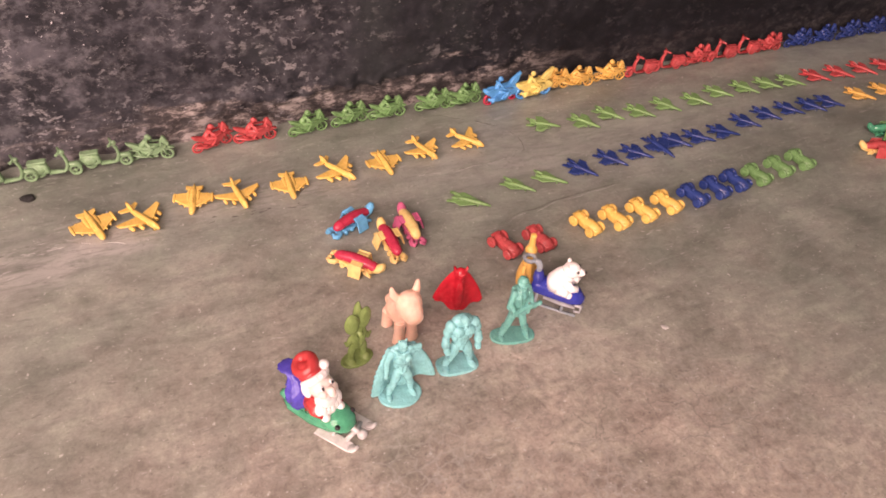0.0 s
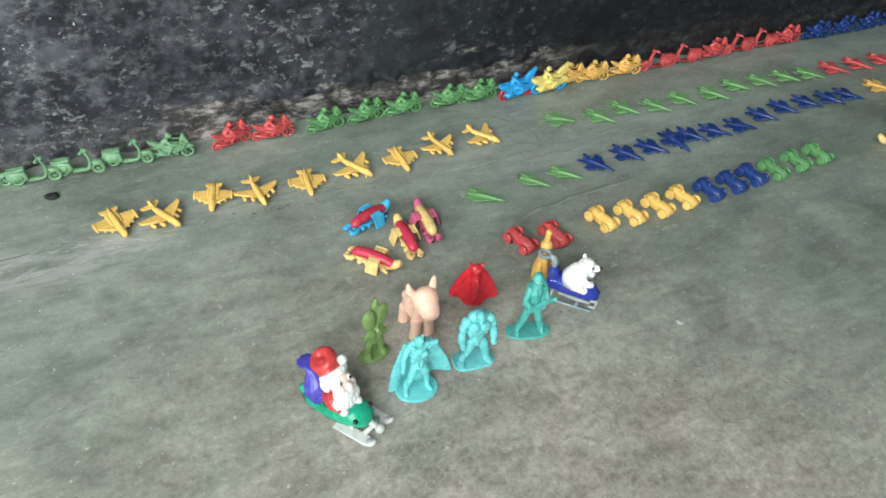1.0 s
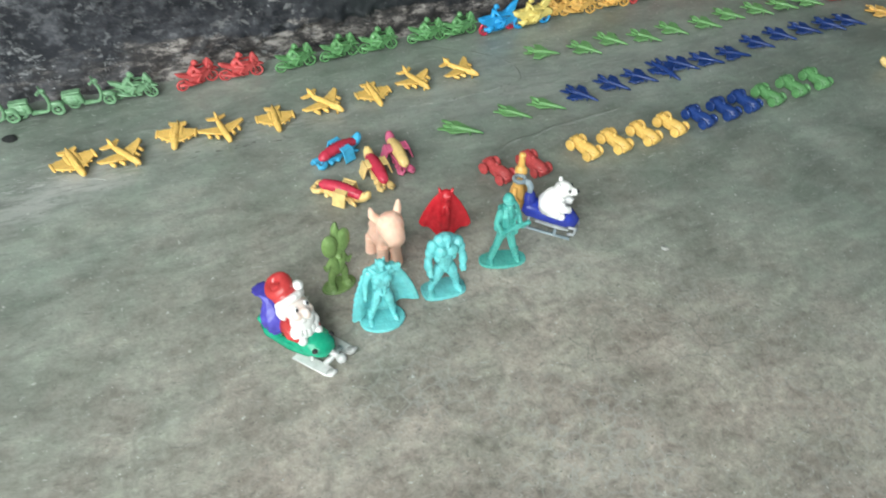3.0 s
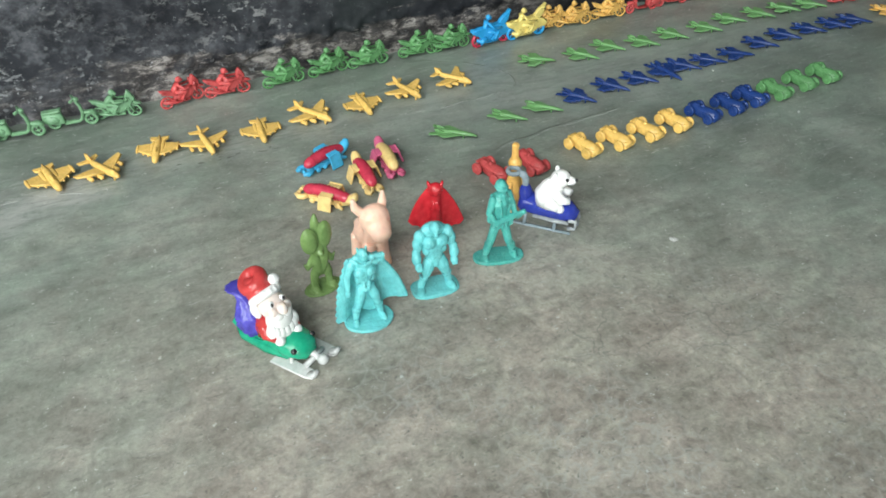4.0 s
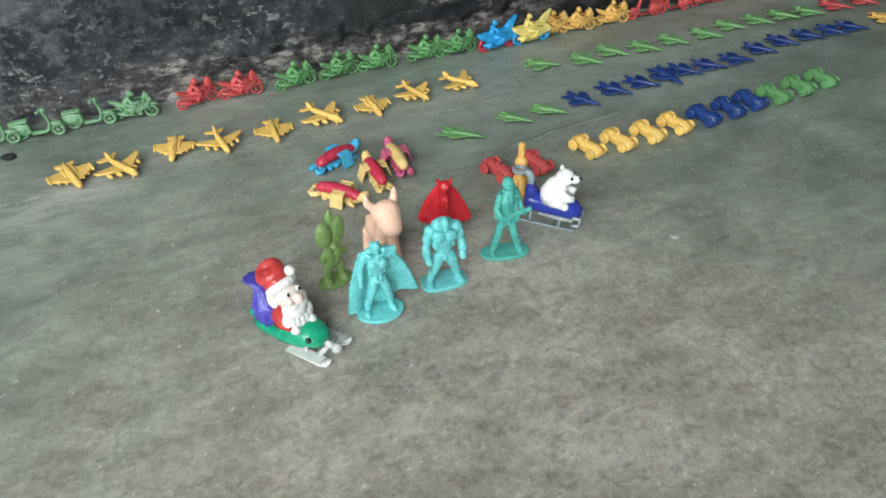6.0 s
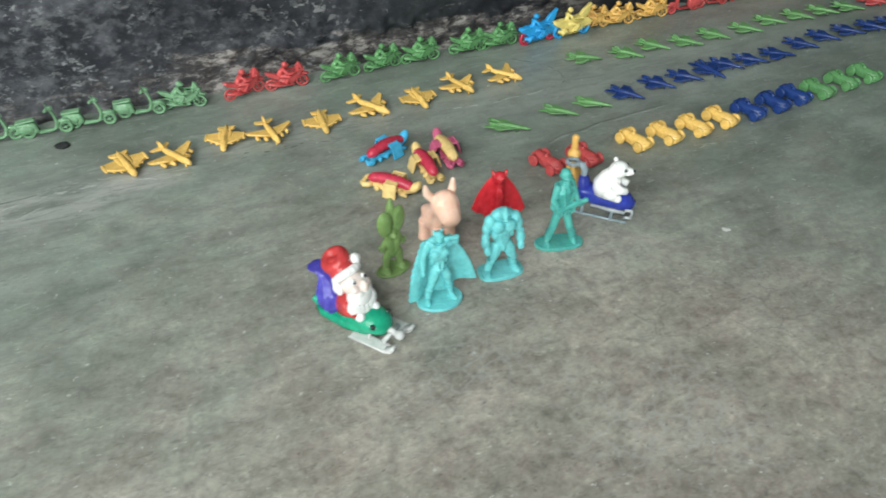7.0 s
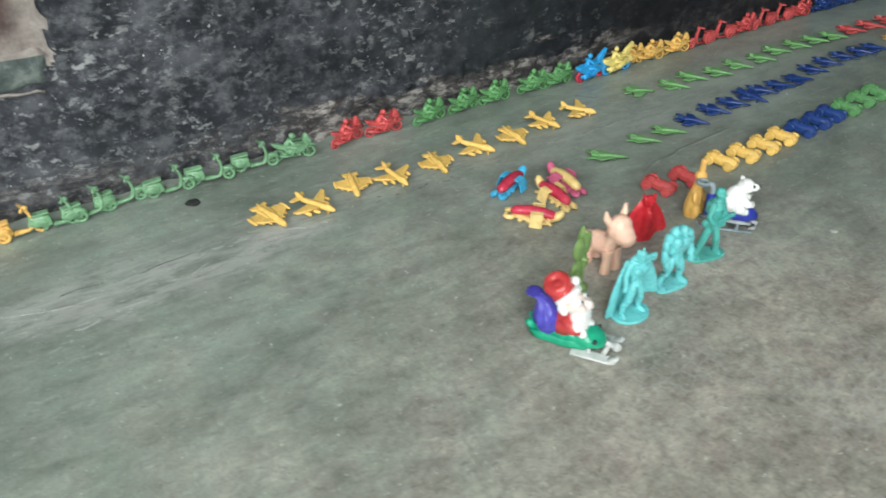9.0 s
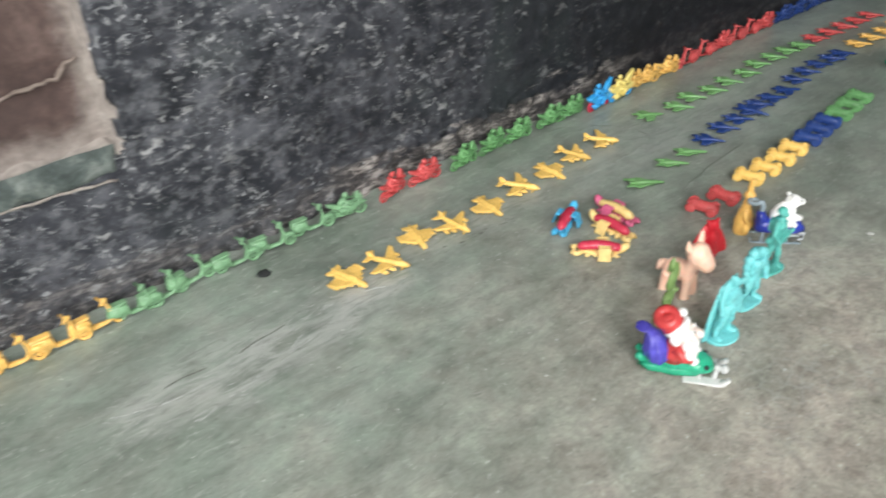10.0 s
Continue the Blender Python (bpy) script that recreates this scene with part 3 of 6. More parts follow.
lip = Shape()
_line = wander([(-0.60, 0.092), (-0.30, 0.091), (-0.184, 0.089), (-0.147, 0.0875), (-0.118, 0.0845)], 0.004, 0.0016, 2)
lip.tube([(x, WALL_Y - 0.0012, z) for x, z in _line], [0.0009 + 0.0006 * noise.noise(Vector((x * 90, 3, z))) for x, z in _line], 7)
part("plaster_lip", lip, PLASTER_M, wall, "pale ragged plaster lip")
crack = Shape()
_line = wander([(-0.60, 0.120), (-0.30, 0.138), (-0.200, 0.140), (-0.164, 0.146), (-0.146, 0.150), (-0.131, 0.150), (-0.124, 0.158), (-0.117, 0.160)], 0.003, 0.0020, 7)
crack.tube([(x, WALL_Y + 0.0105, z) for x, z in _line], [0.0014 + 0.0010 * noise.noise(Vector((x * 120, 1, z * 50))) for x, z in _line], 7)
part("mortar_seam", crack, SEAM_M, wall, "crooked pale mortar seam")

# west wall, out of view, with an opening made for the side fill lamp
slab("wall_west", X0 - 0.1, X0, Y0, -0.38, 0.0, TOP, ROOM_M, "unseen dingy lime-washed wall, added beside an assumed window", "wall")
slab("wall_west_2", X0 - 0.1, X0, 0.08, WALL_Y + 0.1, 0.0, TOP, ROOM_M, "unseen dingy lime-washed wall, added beside an assumed window", "wall")
slab("wall_west_3", X0 - 0.1, X0, -0.38, 0.08, 0.0, 0.96, ROOM_M, "unseen dingy lime-washed wall, added under an assumed window", "wall")
slab("wall_west_4", X0 - 0.1, X0, -0.38, 0.08, 1.54, TOP, ROOM_M, "unseen dingy lime-washed wall, added over an assumed window", "wall")
# unseen ceiling, added to close the room and bounce light
slab("ceiling", X0 - 0.1, X1 + 0.1, Y0 - 0.1, WALL_Y + 0.2, TOP, TOP + 0.08, ROOM_M, "plain dingy ceiling, added out of view", "ceiling")
# south wall, out of view, with the assumed doorway
slab("wall_south", X0, D0, Y0 - 0.1, Y0, 0.0, TOP, ROOM_M, "unseen dingy lime-washed wall, added beside an assumed doorway", "wall")
slab("wall_south_2", D1, X1, Y0 - 0.1, Y0, 0.0, TOP, ROOM_M, "unseen dingy lime-washed wall, added beside an assumed doorway", "wall")
slab("lintel", D0, D1, Y0 - 0.1, Y0, DH, TOP, ROOM_M, "unseen dingy lime-washed wall, added over an assumed doorway", "wall")
# east wall, out of view, with an opening made for the blue fill lamp
slab("wall_east", X1, X1 + 0.1, Y0, -0.9, 0.0, TOP, ROOM_M, "unseen dingy lime-washed wall, added beside an assumed window", "wall")
slab("wall_east_2", X1, X1 + 0.1, 0.3, WALL_Y + 0.1, 0.0, TOP, ROOM_M, "unseen dingy lime-washed wall, added beside an assumed window", "wall")
slab("wall_east_3", X1, X1 + 0.1, -0.9, 0.3, 0.0, 0.7, ROOM_M, "unseen dingy lime-washed wall, added under an assumed window", "wall")
slab("wall_east_4", X1, X1 + 0.1, -0.9, 0.3, 1.8, TOP, ROOM_M, "unseen dingy lime-washed wall, added over an assumed window", "wall")


# ---- toys: motorcycles ----
def wheel(r, w):
    return Shape().ring((0, 0, 0), r - w * 0.45, w * 0.5, (90, 0, 0), 20, 6)


def spokes(r, w, count=5):
    s = Shape()
    s.cyl((0, 0, 0), r * 0.2, w * 1.3, (90, 0, 0), 10)
    for k in range(count):
        a = 2 * math.pi * k / count + 0.3
        s.tube([(0, 0, 0), ((r - w * 0.5) * math.cos(a), 0, (r - w * 0.5) * math.sin(a))], w * 0.26, 5)
    return s


def motorcycle(body, wheels, label, group, big=False):
    t = thing("toy_motorcycle", label, "toy motorcycle", group)
    r = 0.0060 if big else 0.0050
    wb = 0.0126 if big else 0.0118
    up = pose(0, 0, 0, 90, 0, 0)
    s = Shape()
    s.ell((0.000, 0, 0.0072), (0.0072, 0.0027, 0.0038), (0, 8, 0))            # engine
    s.ell((0.0020, 0, 0.0118), (0.0056, 0.0029, 0.0028), (0, -8, 0))          # tank
    s.tube([(-0.002, 0, 0.0112), (-0.008, 0, 0.0118), (-0.0136, 0, 0.0136)], [0.0026, 0.0024, 0.0013], 8)   # tail
    if big:
        s.plate([(-0.0188, 0.0165), (-0.0192, 0.0140), (-0.0160, 0.0110), (-0.0110, 0.0098), (-0.0070, 0.0060), (-0.0030, 0.0024), (0.0050, 0.0026), (0.0082, 0.0080), (0.0120, 0.0078), (0.0176, 0.0072), (0.0196, 0.0100), (0.0190, 0.0128), (0.0140, 0.0136), (0.0070, 0.0178), (0.0010, 0.0168), (-0.0060, 0.0146), (-0.0130, 0.0150)], 0.0058, up, 0.0014)
        s.tube([(-0.0060, -0.0030, 0.0074), (-0.0126, -0.0032, 0.0054)], [0.0022, 0.0026], 9)
        s.tube([(0.0010, -0.0034, 0.0058), (0.0052, -0.0036, 0.0118)], [0.0022, 0.0018], 8)
    else:
        s.plate([(0.0010, 0.0040), (0.0062, 0.0058), (0.0080, 0.0098), (0.0128, 0.0118), (0.0118, 0.0155), (0.0060, 0.0140), (-0.0010, 0.0105)], 0.0048, up, 0.0010)   # fairing
        s.plate([(-0.0110, 0.0116), (-0.0142, 0.0132), (-0.0160, 0.0164), (-0.0122, 0.0158), (-0.0060, 0.0134), (-0.0025, 0.0086), (-0.0070, 0.0098)], 0.0042, up, 0.0010)   # panniers
        s.plate([(-0.0056, 0.0036), (-0.0040, 0.0100), (0.0050, 0.0110), (0.0056, 0.0050), (0.0026, 0.0028)], 0.0032, up, 0.0008)   # crankcase
        s.plate([(0.0092, 0.0118), (0.0118, 0.0104), (0.0176, 0.0098), (0.0168, 0.0112), (0.0128, 0.0128)], 0.0030, up, 0.0006)   # mudguard
        s.tube([(0.0086, -0.0046, 0.0148), (0.0096, -0.0052, 0.0176)], [0.0006, 0.0010], 6).tube([(0.0086, 0.0046, 0.0148), (0.0096, 0.0052, 0.0176)], [0.0006, 0.0010], 6)
    for sg in (1, -1):
        s.tube([(-wb, sg * 0.0016, r), (-0.004, sg * 0.0016, 0.0062)], 0.0010, 6)
        s.tube([(wb, sg * 0.0017, r), (0.0088, sg * 0.0017, 0.0135)], 0.0009, 6)
    s.tube([(0.002, -0.0026, 0.0042), (-0.006, -0.0029, 0.0044), (-0.0150, -0.0027, 0.0074)], [0.0008, 0.0011, 0.0014], 7)      # exhaust
    s.box((0, 0, 0.0036), (0.0110, 0.0034, 0.0022), bev=0.0005)
    part("body", s, body, t)
    s = Shape()
    if big:
        s.plate([(0.0048, 0.0165), (0.0120, 0.0142), (0.0150, 0.0190), (0.0182, 0.0262), (0.0170, 0.0268), (0.0110, 0.0222)], 0.0040, up, 0.0010)
    else:
        s.plate([(0.0072, 0.0136), (0.0138, 0.0128), (0.0140, 0.0160), (0.0112, 0.0210), (0.0096, 0.0216), (0.0078, 0.0172)], 0.0038, up, 0.0010)
    part("windscreen", s, body, t)
    s = Shape()
    s.tube([(0.0080, -0.0050, 0.0146), (0.0094, 0, 0.0150), (0.0080, 0.0050, 0.0146)], 0.0008, 6)
    part("handlebar", s, body, t)
    s = Shape()
    lift, back = (0.0028, -0.0030) if big else (0.0, 0.0)
    s.tube([(-0.0052 + back * 0.3, 0, 0.0122), (-0.0038 + back * 0.6, 0, 0.0146 + lift * 0.5), (-0.0016 + back, 0, 0.0174 + lift)], [0.0025, 0.0023, 0.0022], 9)
    s.ell((-0.0016 + back, 0, 0.0172 + lift), (0.0018, 0.0034, 0.0014))
    s.ell((0.0000 + back, 0, 0.0208 + lift), (0.0023, 0.0021, 0.0024))
    s.ell((0.0012 + back, 0, 0.0202 + lift), (0.0018, 0.0017, 0.0014))
    for sg in (1, -1):
        s.tube([(-0.0014 + back, sg * 0.0031, 0.0172 + lift), (0.0012 + back * 0.6, sg * 0.0046, 0.0142 + lift * 0.4), (0.0078, sg * 0.0042, 0.0148)], [0.0013, 0.0011, 0.0009], 7)
        s.tube([(-0.0050, sg * 0.0020, 0.0122), (0.0026, sg * 0.0038, 0.0114), (-0.0016, sg * 0.0040, 0.0062), (0.0016, sg * 0.0040, 0.0044)], [0.0017, 0.0015, 0.0012, 0.0010], 7)
    part("rider", s, body, t)
    for nm, x in (("rear_wheel", -wb), ("front_wheel", wb)):
        w = 0.0024 if big else 0.0017
        o = part(nm, wheel(r, w), wheels, t)
        o.location = (x, 0, r)
        part("spokes", spokes(r, w), wheels, o)
    return t


def scooter(body, label, group):
    t = thing("toy_scooter", label, "toy scooter", group)
    r = 0.0047
    s = Shape()
    s.plate([(-0.0175, 0.0062), (-0.0160, 0.0125), (-0.0040, 0.0122), (-0.0022, 0.0045), (-0.0080, 0.0036)], 0.0058, pose(0, 0, 0, 90, 0, 0), 0.0014)
    s.ell((-0.0105, 0.0026, 0.0080), (0.0055, 0.0016, 0.0032)).ell((-0.0105, -0.0026, 0.0080), (0.0055, 0.0016, 0.0032))
    s.tube([(-0.003, 0, 0.0040), (0.0060, 0, 0.0040), (0.0085, 0, 0.0056), (0.0100, 0, 0.0100), (0.0092, 0, 0.0156), (0.0070, 0, 0.0200)], [0.0015, 0.0011, 0.0014, 0.0014, 0.0011, 0.0010], 8, 1.7)
    part("body", s, body, t)
    s = Shape()
    s.box((-0.0098, 0, 0.0136), (0.0128, 0.0052, 0.0016), (0, -4, 0), 0.0006)
    part("seat", s, body, t)
    s = Shape()
    s.tube([(0.0050, -0.0050, 0.0208), (0.0068, 0, 0.0206), (0.0050, 0.0050, 0.0208)], 0.0010, 7)
    s.ell((0.0080, 0, 0.0202), (0.0020, 0.0020, 0.0018))
    part("handlebar", s, body, t, )
    s = Shape()
    s.tube([(0.0094, 0, 0.0105), (0.0125, 0, 0.0098), (0.0160, 0, 0.0100), (0.0190, 0, 0.0078)], [0.0010, 0.0015, 0.0017, 0.0010], 7, 1.5)
    s.tube([(0.0098, 0, 0.0115), (0.0142, 0.0016, r)], 0.0008, 6)
    part("fender", s, body, t)
    for nm, x in (("rear_wheel", -0.0100), ("front_wheel", 0.0142)):
        o = part(nm, wheel(r, 0.0023), body, t)
        o.location = (x, 0, r)
        part("spokes", spokes(r, 0.0018, 4), body, o)
    return t


def row_of(proto, places, size=1.0, length=1.0):
    """The prototype goes to the first place, copies to the rest. A place: x, y, heading and, where it differs, a size of its own."""
    def at(x, y, a, k=1.0):
        return pose(x, y, 0, 0, 0, a) @ Matrix.Diagonal((k, k, k, 1))
    proto.scale = (size * length, size, size)
    for q in places[1:]:
        copy_thing(proto, at(*q))
    proto.matrix_basis = at(*places[0]) @ Matrix.Diagonal((size * length, size, size, 1))



G_ROW = "motorcycles along the wall"
row_of(scooter(PL["mint"], "light green plastic toy scooter by the wall", G_ROW),
       [(0.0015, 0.5215, -8), (-0.0330, 0.5205, -9), (-0.0625, 0.5195, -3), (-0.0950, 0.5215, 4), (-0.1165, 0.5175, 6), (-0.1360, 0.5165, -6)])
row_of(scooter(PL["amber"], "orange plastic toy scooter by the wall", G_ROW), [(-0.1600, 0.5175, 0), (-0.1830, 0.5165, -6), (-0.2100, 0.5170, -8), (-0.2400, 0.5170, -4)])
row_of(motorcycle(PL["mint"], PL["mint"], "light green plastic toy motorcycle with a moulded rider", G_ROW), [(0.0330, 0.5215, -12)], 0.94, 1.07)
row_of(motorcycle(PL["red"], PL["red"], "red plastic toy motorcycle with a moulded rider", G_ROW),
       [(0.0785, 0.5220, 16), (0.1110, 0.5215, -2), (0.5485, 0.5240, 2), (0.6420, 0.5250, -4)], 0.94, 1.07)
row_of(motorcycle(PL["green"], PL["green"], "green plastic toy motorcycle with a moulded rider", G_ROW),
       [(0.1530, 0.5195, 6), (0.1890, 0.5225, 6), (0.2215, 0.5225, 0), (0.2640, 0.5230, -4), (0.2930, 0.5225, 2)], 0.94, 1.07)
row_of(motorcycle(PL["sky"], PL["crimson"], "bright blue toy motorcycle with red wheels", G_ROW, True), [(0.3265, 0.5170, 6)])
row_of(motorcycle(PL["lemon"], PL["sky"], "pale yellow toy motorcycle with blue wheels", G_ROW, True), [(0.3590, 0.5170, 3)])
row_of(motorcycle(PL["amber"], PL["amber"], "orange plastic toy motorcycle with a moulded rider", G_ROW),
       [(0.3830, 0.5230, -4), (0.4070, 0.5210, -10), (0.4430, 0.5215, -8)], 0.94, 1.07)
row_of(scooter(PL["red"], "red plastic toy scooter by the wall", G_ROW), [(0.4800, 0.5210, 180), (0.5130, 0.5220, 176), (0.5810, 0.5240, 182), (0.6110, 0.5245, 178)])
row_of(motorcycle(PL["navy"], PL["navy"], "dark blue plastic toy motorcycle by the wall", G_ROW), [(0.682 + 0.036 * i, 0.524, -6 + 5 * (i % 3)) for i in range(9)], 0.94, 1.07)


# ---- toys: aeroplanes ----
def attack_plane(m_, label, group):
    t = thing("toy_aeroplane", label, "toy aeroplane", group)
    z = 0.0044
    s = Shape()
    s.tube([(-0.0135, 0, z + 0.0006), (-0.008, 0, z + 0.0006), (0.001, 0, z + 0.0004), (0.008, 0, z), (0.0135, 0, z - 0.0006), (0.0150, 0, z - 0.0008)], [0.0016, 0.0023, 0.0027, 0.0025, 0.0019, 0.0010], 10, 1.15)
    s.ell((0.0040, 0, z + 0.0022), (0.0040, 0.0015, 0.0016))
    for sg in (1, -1):
        s.ell((-0.0040, sg * 0.0034, z), (0.0085, 0.0022, 0.0018))
    part("fuselage", s, m_, t)
    for sg in (1, -1):
        s = Shape()
        s.plate([(0.0096, 0), (0.0010, sg * 0.0134), (-0.0060, sg * 0.0146), (-0.0078, 0)][::sg], 0.0018, pose(0, 0, z), 0.0004)
        s.ell((-0.0024, sg * 0.0144, z), (0.0054, 0.0014, 0.0014))
        for xx, yy in ((0.0030, 0.0058), (0.0002, 0.0098)):
            s.tube([(xx - 0.0080, sg * yy, z - 0.0006), (xx + 0.0030, sg * yy, z - 0.0008), (xx + 0.0044, sg * yy, z - 0.0008)], [0.0009, 0.0010, 0.0004], 7)
        part("wing", s, m_, t)
        s = Shape()
        s.plate([(-0.0078, 0), (-0.0112, sg * 0.0064), (-0.0146, sg * 0.0068), (-0.0134, 0)][::sg], 0.0017, pose(0, 0, z + 0.0008), 0.0003)
        part("tailplane", s, m_, t)
    s = Shape()
    s.plate([(-0.0070, 0.0010), (-0.0115, 0.0027), (-0.0148, 0.0028), (-0.0138, 0.0010)], 0.0012, pose(0, 0, z, 90, 0, 0), 0.0003)
    part("fin", s, m_, t)
    for q in ((0.008, 0), (-0.004, 0.004), (-0.004, -0.004)):
        s = Shape()
        s.cyl((q[0], q[1], z / 2 - 0.0004), 0.0008, z - 0.0008, (0, 0, 0), 8)
        part("landing_peg", s, m_, t)
    return t


def airliner(m_, label, group):
    t = thing("toy_aeroplane", label, "toy aeroplane", group)
    z = 0.0050
    s = Shape()
    s.tube([(-0.0168, 0, z + 0.0014), (-0.011, 0, z + 0.0006), (-0.003, 0, z), (0.008, 0, z), (0.0132, 0, z - 0.0002), (0.0156, 0, z - 0.0007), (0.0164, 0, z - 0.0009)], [0.0009, 0.0018, 0.0025, 0.0025, 0.0022, 0.0014, 0.0006], 12, 1.05)
    s.ell((0.0112, 0, z + 0.0018), (0.0026, 0.0014, 0.0010), (0, 14, 0), 10, 6)
    part("fuselage", s, m_, t)
    for sg in (1, -1):
        s = Shape()
        s.plate([(0.0076, 0), (-0.0036, sg * 0.0170), (-0.0074, sg * 0.0174), (-0.0052, sg * 0.0070), (-0.0046, 0)][::sg], 0.0017, pose(0, 0, z - 0.0003, sg * 3, 0, 0), 0.0005)
        part("wing", s, m_, t)
        for yy, xx in ((0.0060, 0.0050), (0.0112, 0.0016)):
            s = Shape()
            s.tube([(xx - 0.0040, sg * yy, z - 0.0010), (xx - 0.0020, sg * yy, z - 0.0012), (xx + 0.0018, sg * yy, z - 0.0012), (xx + 0.0026, sg * yy, z - 0.0012)], [0.0006, 0.0013, 0.0014, 0.0010], 9)
            part("engine", s, m_, t)
        s = Shape()
        s.plate([(-0.0112, 0), (-0.0150, sg * 0.0070), (-0.0180, sg * 0.0074), (-0.0168, 0)][::sg], 0.0014, pose(0, 0, z + 0.0012), 0.0004)
        part("tailplane", s, m_, t)
    s = Shape()
    s.plate([(-0.0096, 0.0014), (-0.0150, 0.0054), (-0.0180, 0.0056), (-0.0166, 0.0012)], 0.0015, pose(0, 0, z, 90, 0, 0), 0.0004)
    part("fin", s, m_, t)
    for q in ((0.0105, 0), (-0.002, 0.005), (-0.002, -0.005)):
        s = Shape()
        s.cyl((q[0], q[1], z / 2 - 0.0004), 0.0009, z - 0.0008, (0, 0, 0), 8)
        part("landing_peg", s, m_, t)
    return t


def jet(m_, label, group, slim=False):
    t = thing("toy_jet", label, "toy jet", group)
    z = 0.0046
    w = 0.0090 if slim else 0.0122
    s = Shape()
    s.tube([(-0.0130, 0, z), (-0.008, 0, z + 0.0002), (0.000, 0, z + 0.0003), (0.008, 0, z), (0.0125, 0, z - 0.0003), (0.0170, 0, z - 0.0008)], [0.0011, 0.0016, 0.0019, 0.0017, 0.0013, 0.0005], 10, 1.25)
    s.ell((0.0055, 0, z + 0.0010), (0.0036, 0.0010, 0.0009))
    for sg in (1, -1):
        s.tube([(-0.0140, sg * 0.0017, z), (-0.0080, sg * 0.0019, z), (-0.0010, sg * 0.0026, z)], [0.0009, 0.0011, 0.0008], 8)
    part("fuselage", s, m_, t)
    for sg in (1, -1):
        s = Shape()
        if slim:
            s.plate([(0.0124, sg * 0.0003), (0.0020, sg * 0.0046), (-0.0066, sg * w), (-0.0128, sg * 0.0056), (-0.0120, sg * 0.0003)][::sg], 0.0010, pose(0, 0, z - 0.0002), 0.0003)
        else:
            s.plate([(0.0110, sg * 0.0006), (0.0050, sg * 0.0030), (-0.0030, sg * w), (-0.0082, sg * (w + 0.0003)), (-0.0074, sg * 0.0034), (-0.0085, sg * 0.0006)][::sg], 0.0010, pose(0, 0, z - 0.0002), 0.0003)
        part("wing", s, m_, t)
        if not slim:
            for yy, xx in ((0.0064, 0.0010), (0.0096, -0.0022), (0.0124, -0.0044)):
                s = Shape()
                s.tube([(xx - 0.0044, sg * yy, z - 0.0006), (xx + 0.0024, sg * yy, z - 0.0006), (xx + 0.0040, sg * yy, z - 0.0006)], [0.0007, 0.0008, 0.0003], 7)
                part("missile", s, m_, t)
        s = Shape()
        s.plate([(-0.0080, sg * 0.0012), (-0.0100, sg * 0.0064), (-0.0182, sg * 0.0074), (-0.0180, sg * 0.0046), (-0.0130, sg * 0.0030), (-0.0128, sg * 0.0014)][::sg], 0.0010, pose(0, 0, z), 0.0003)
        part("tailplane", s, m_, t)
        s = Shape()
        s.plate([(-0.0065, 0.0003), (-0.0118, 0.0026), (-0.0152, 0.0028), (-0.0138, 0.0003)], 0.0011, pose(0, sg * 0.0024, z, 90 - sg * 14, 0, 0), 0.0003)
        part("fin", s, m_, t)
    for q in (0.0065, -0.0060):
        s = Shape()
        s.cyl((q, 0, z / 2 - 0.0003), 0.0007, z - 0.0008, (0, 0, 0), 8)
        part("landing_peg", s, m_, t)
    return t


G_PL = "yellow toy aeroplanes in a row"
row_of(attack_plane(PL["yellow"], "yellow plastic toy attack aeroplane on the floor", G_PL),
       [(-0.0135, 0.4520, -74, 1.06), (0.0520, 0.4590, -105), (0.1200, 0.4540, -94), (0.1955, 0.4590, -88)], 0.89, 1.12)
row_of(airliner(PL["yellow"], "yellow plastic toy four-engined aeroplane on the floor", G_PL),
       [(0.0175, 0.4480, -58, 0.98), (0.0830, 0.4530, -82, 0.94), (0.1585, 0.4590, -56, 1.03), (0.2315, 0.4648, -70, 0.93), (0.2700, 0.4668, -50, 0.95)], 1.0, 0.95)
G_J = "toy jets in rows"
row_of(jet(PL["jet"], "slim green plastic toy jet on the floor", G_J, True), [(0.2385, 0.3955, -38, 1.06), (0.2825, 0.4005, -45, 0.93), (0.3105, 0.4010, -41, 0.95)], 0.86)
row_of(jet(PL["jet"], "green plastic toy jet on the floor", G_J),
       [(0.3435, 0.4695, -29), (0.3800, 0.4620, -52), (0.4080, 0.4665, -52), (0.4380, 0.4615, -51), (0.4680, 0.4635, -56), (0.5015, 0.4625, -50), (0.5315, 0.4680, -45), (0.5625, 0.4670, -56), (0.5905, 0.4665, -48), (0.6175, 0.4635, -46)], 0.84)
row_of(jet(PL["navy"], "dark blue plastic toy jet on the floor", G_J),
       [(0.3410, 0.4040, -56), (0.3720, 0.4080, -54), (0.3975, 0.4090, -46), (0.4215, 0.4095, -80, 1.12), (0.4405, 0.4130, -50), (0.4640, 0.4120, -40), (0.4910, 0.4120, -34), (0.5220, 0.4190, -50), (0.5500, 0.4230, -54), (0.5780, 0.4235, -48), (0.6040, 0.4220, -56), (0.6260, 0.4215, -46)], 0.84)
row_of(jet(PL["red"], "red plastic toy jet on the floor", G_J), [(0.650 + 0.031 * i, 0.4640 - 0.0015 * i, -48 - 7 * (i % 3)) for i in range(5)], 0.89)
row_of(jet(PL["amber"], "orange plastic toy jet on the floor", G_J), [(0.668 + 0.032 * i, 0.4230 - 0.001 * i, -50 - 6 * (i % 2)) for i in range(4)], 0.86)


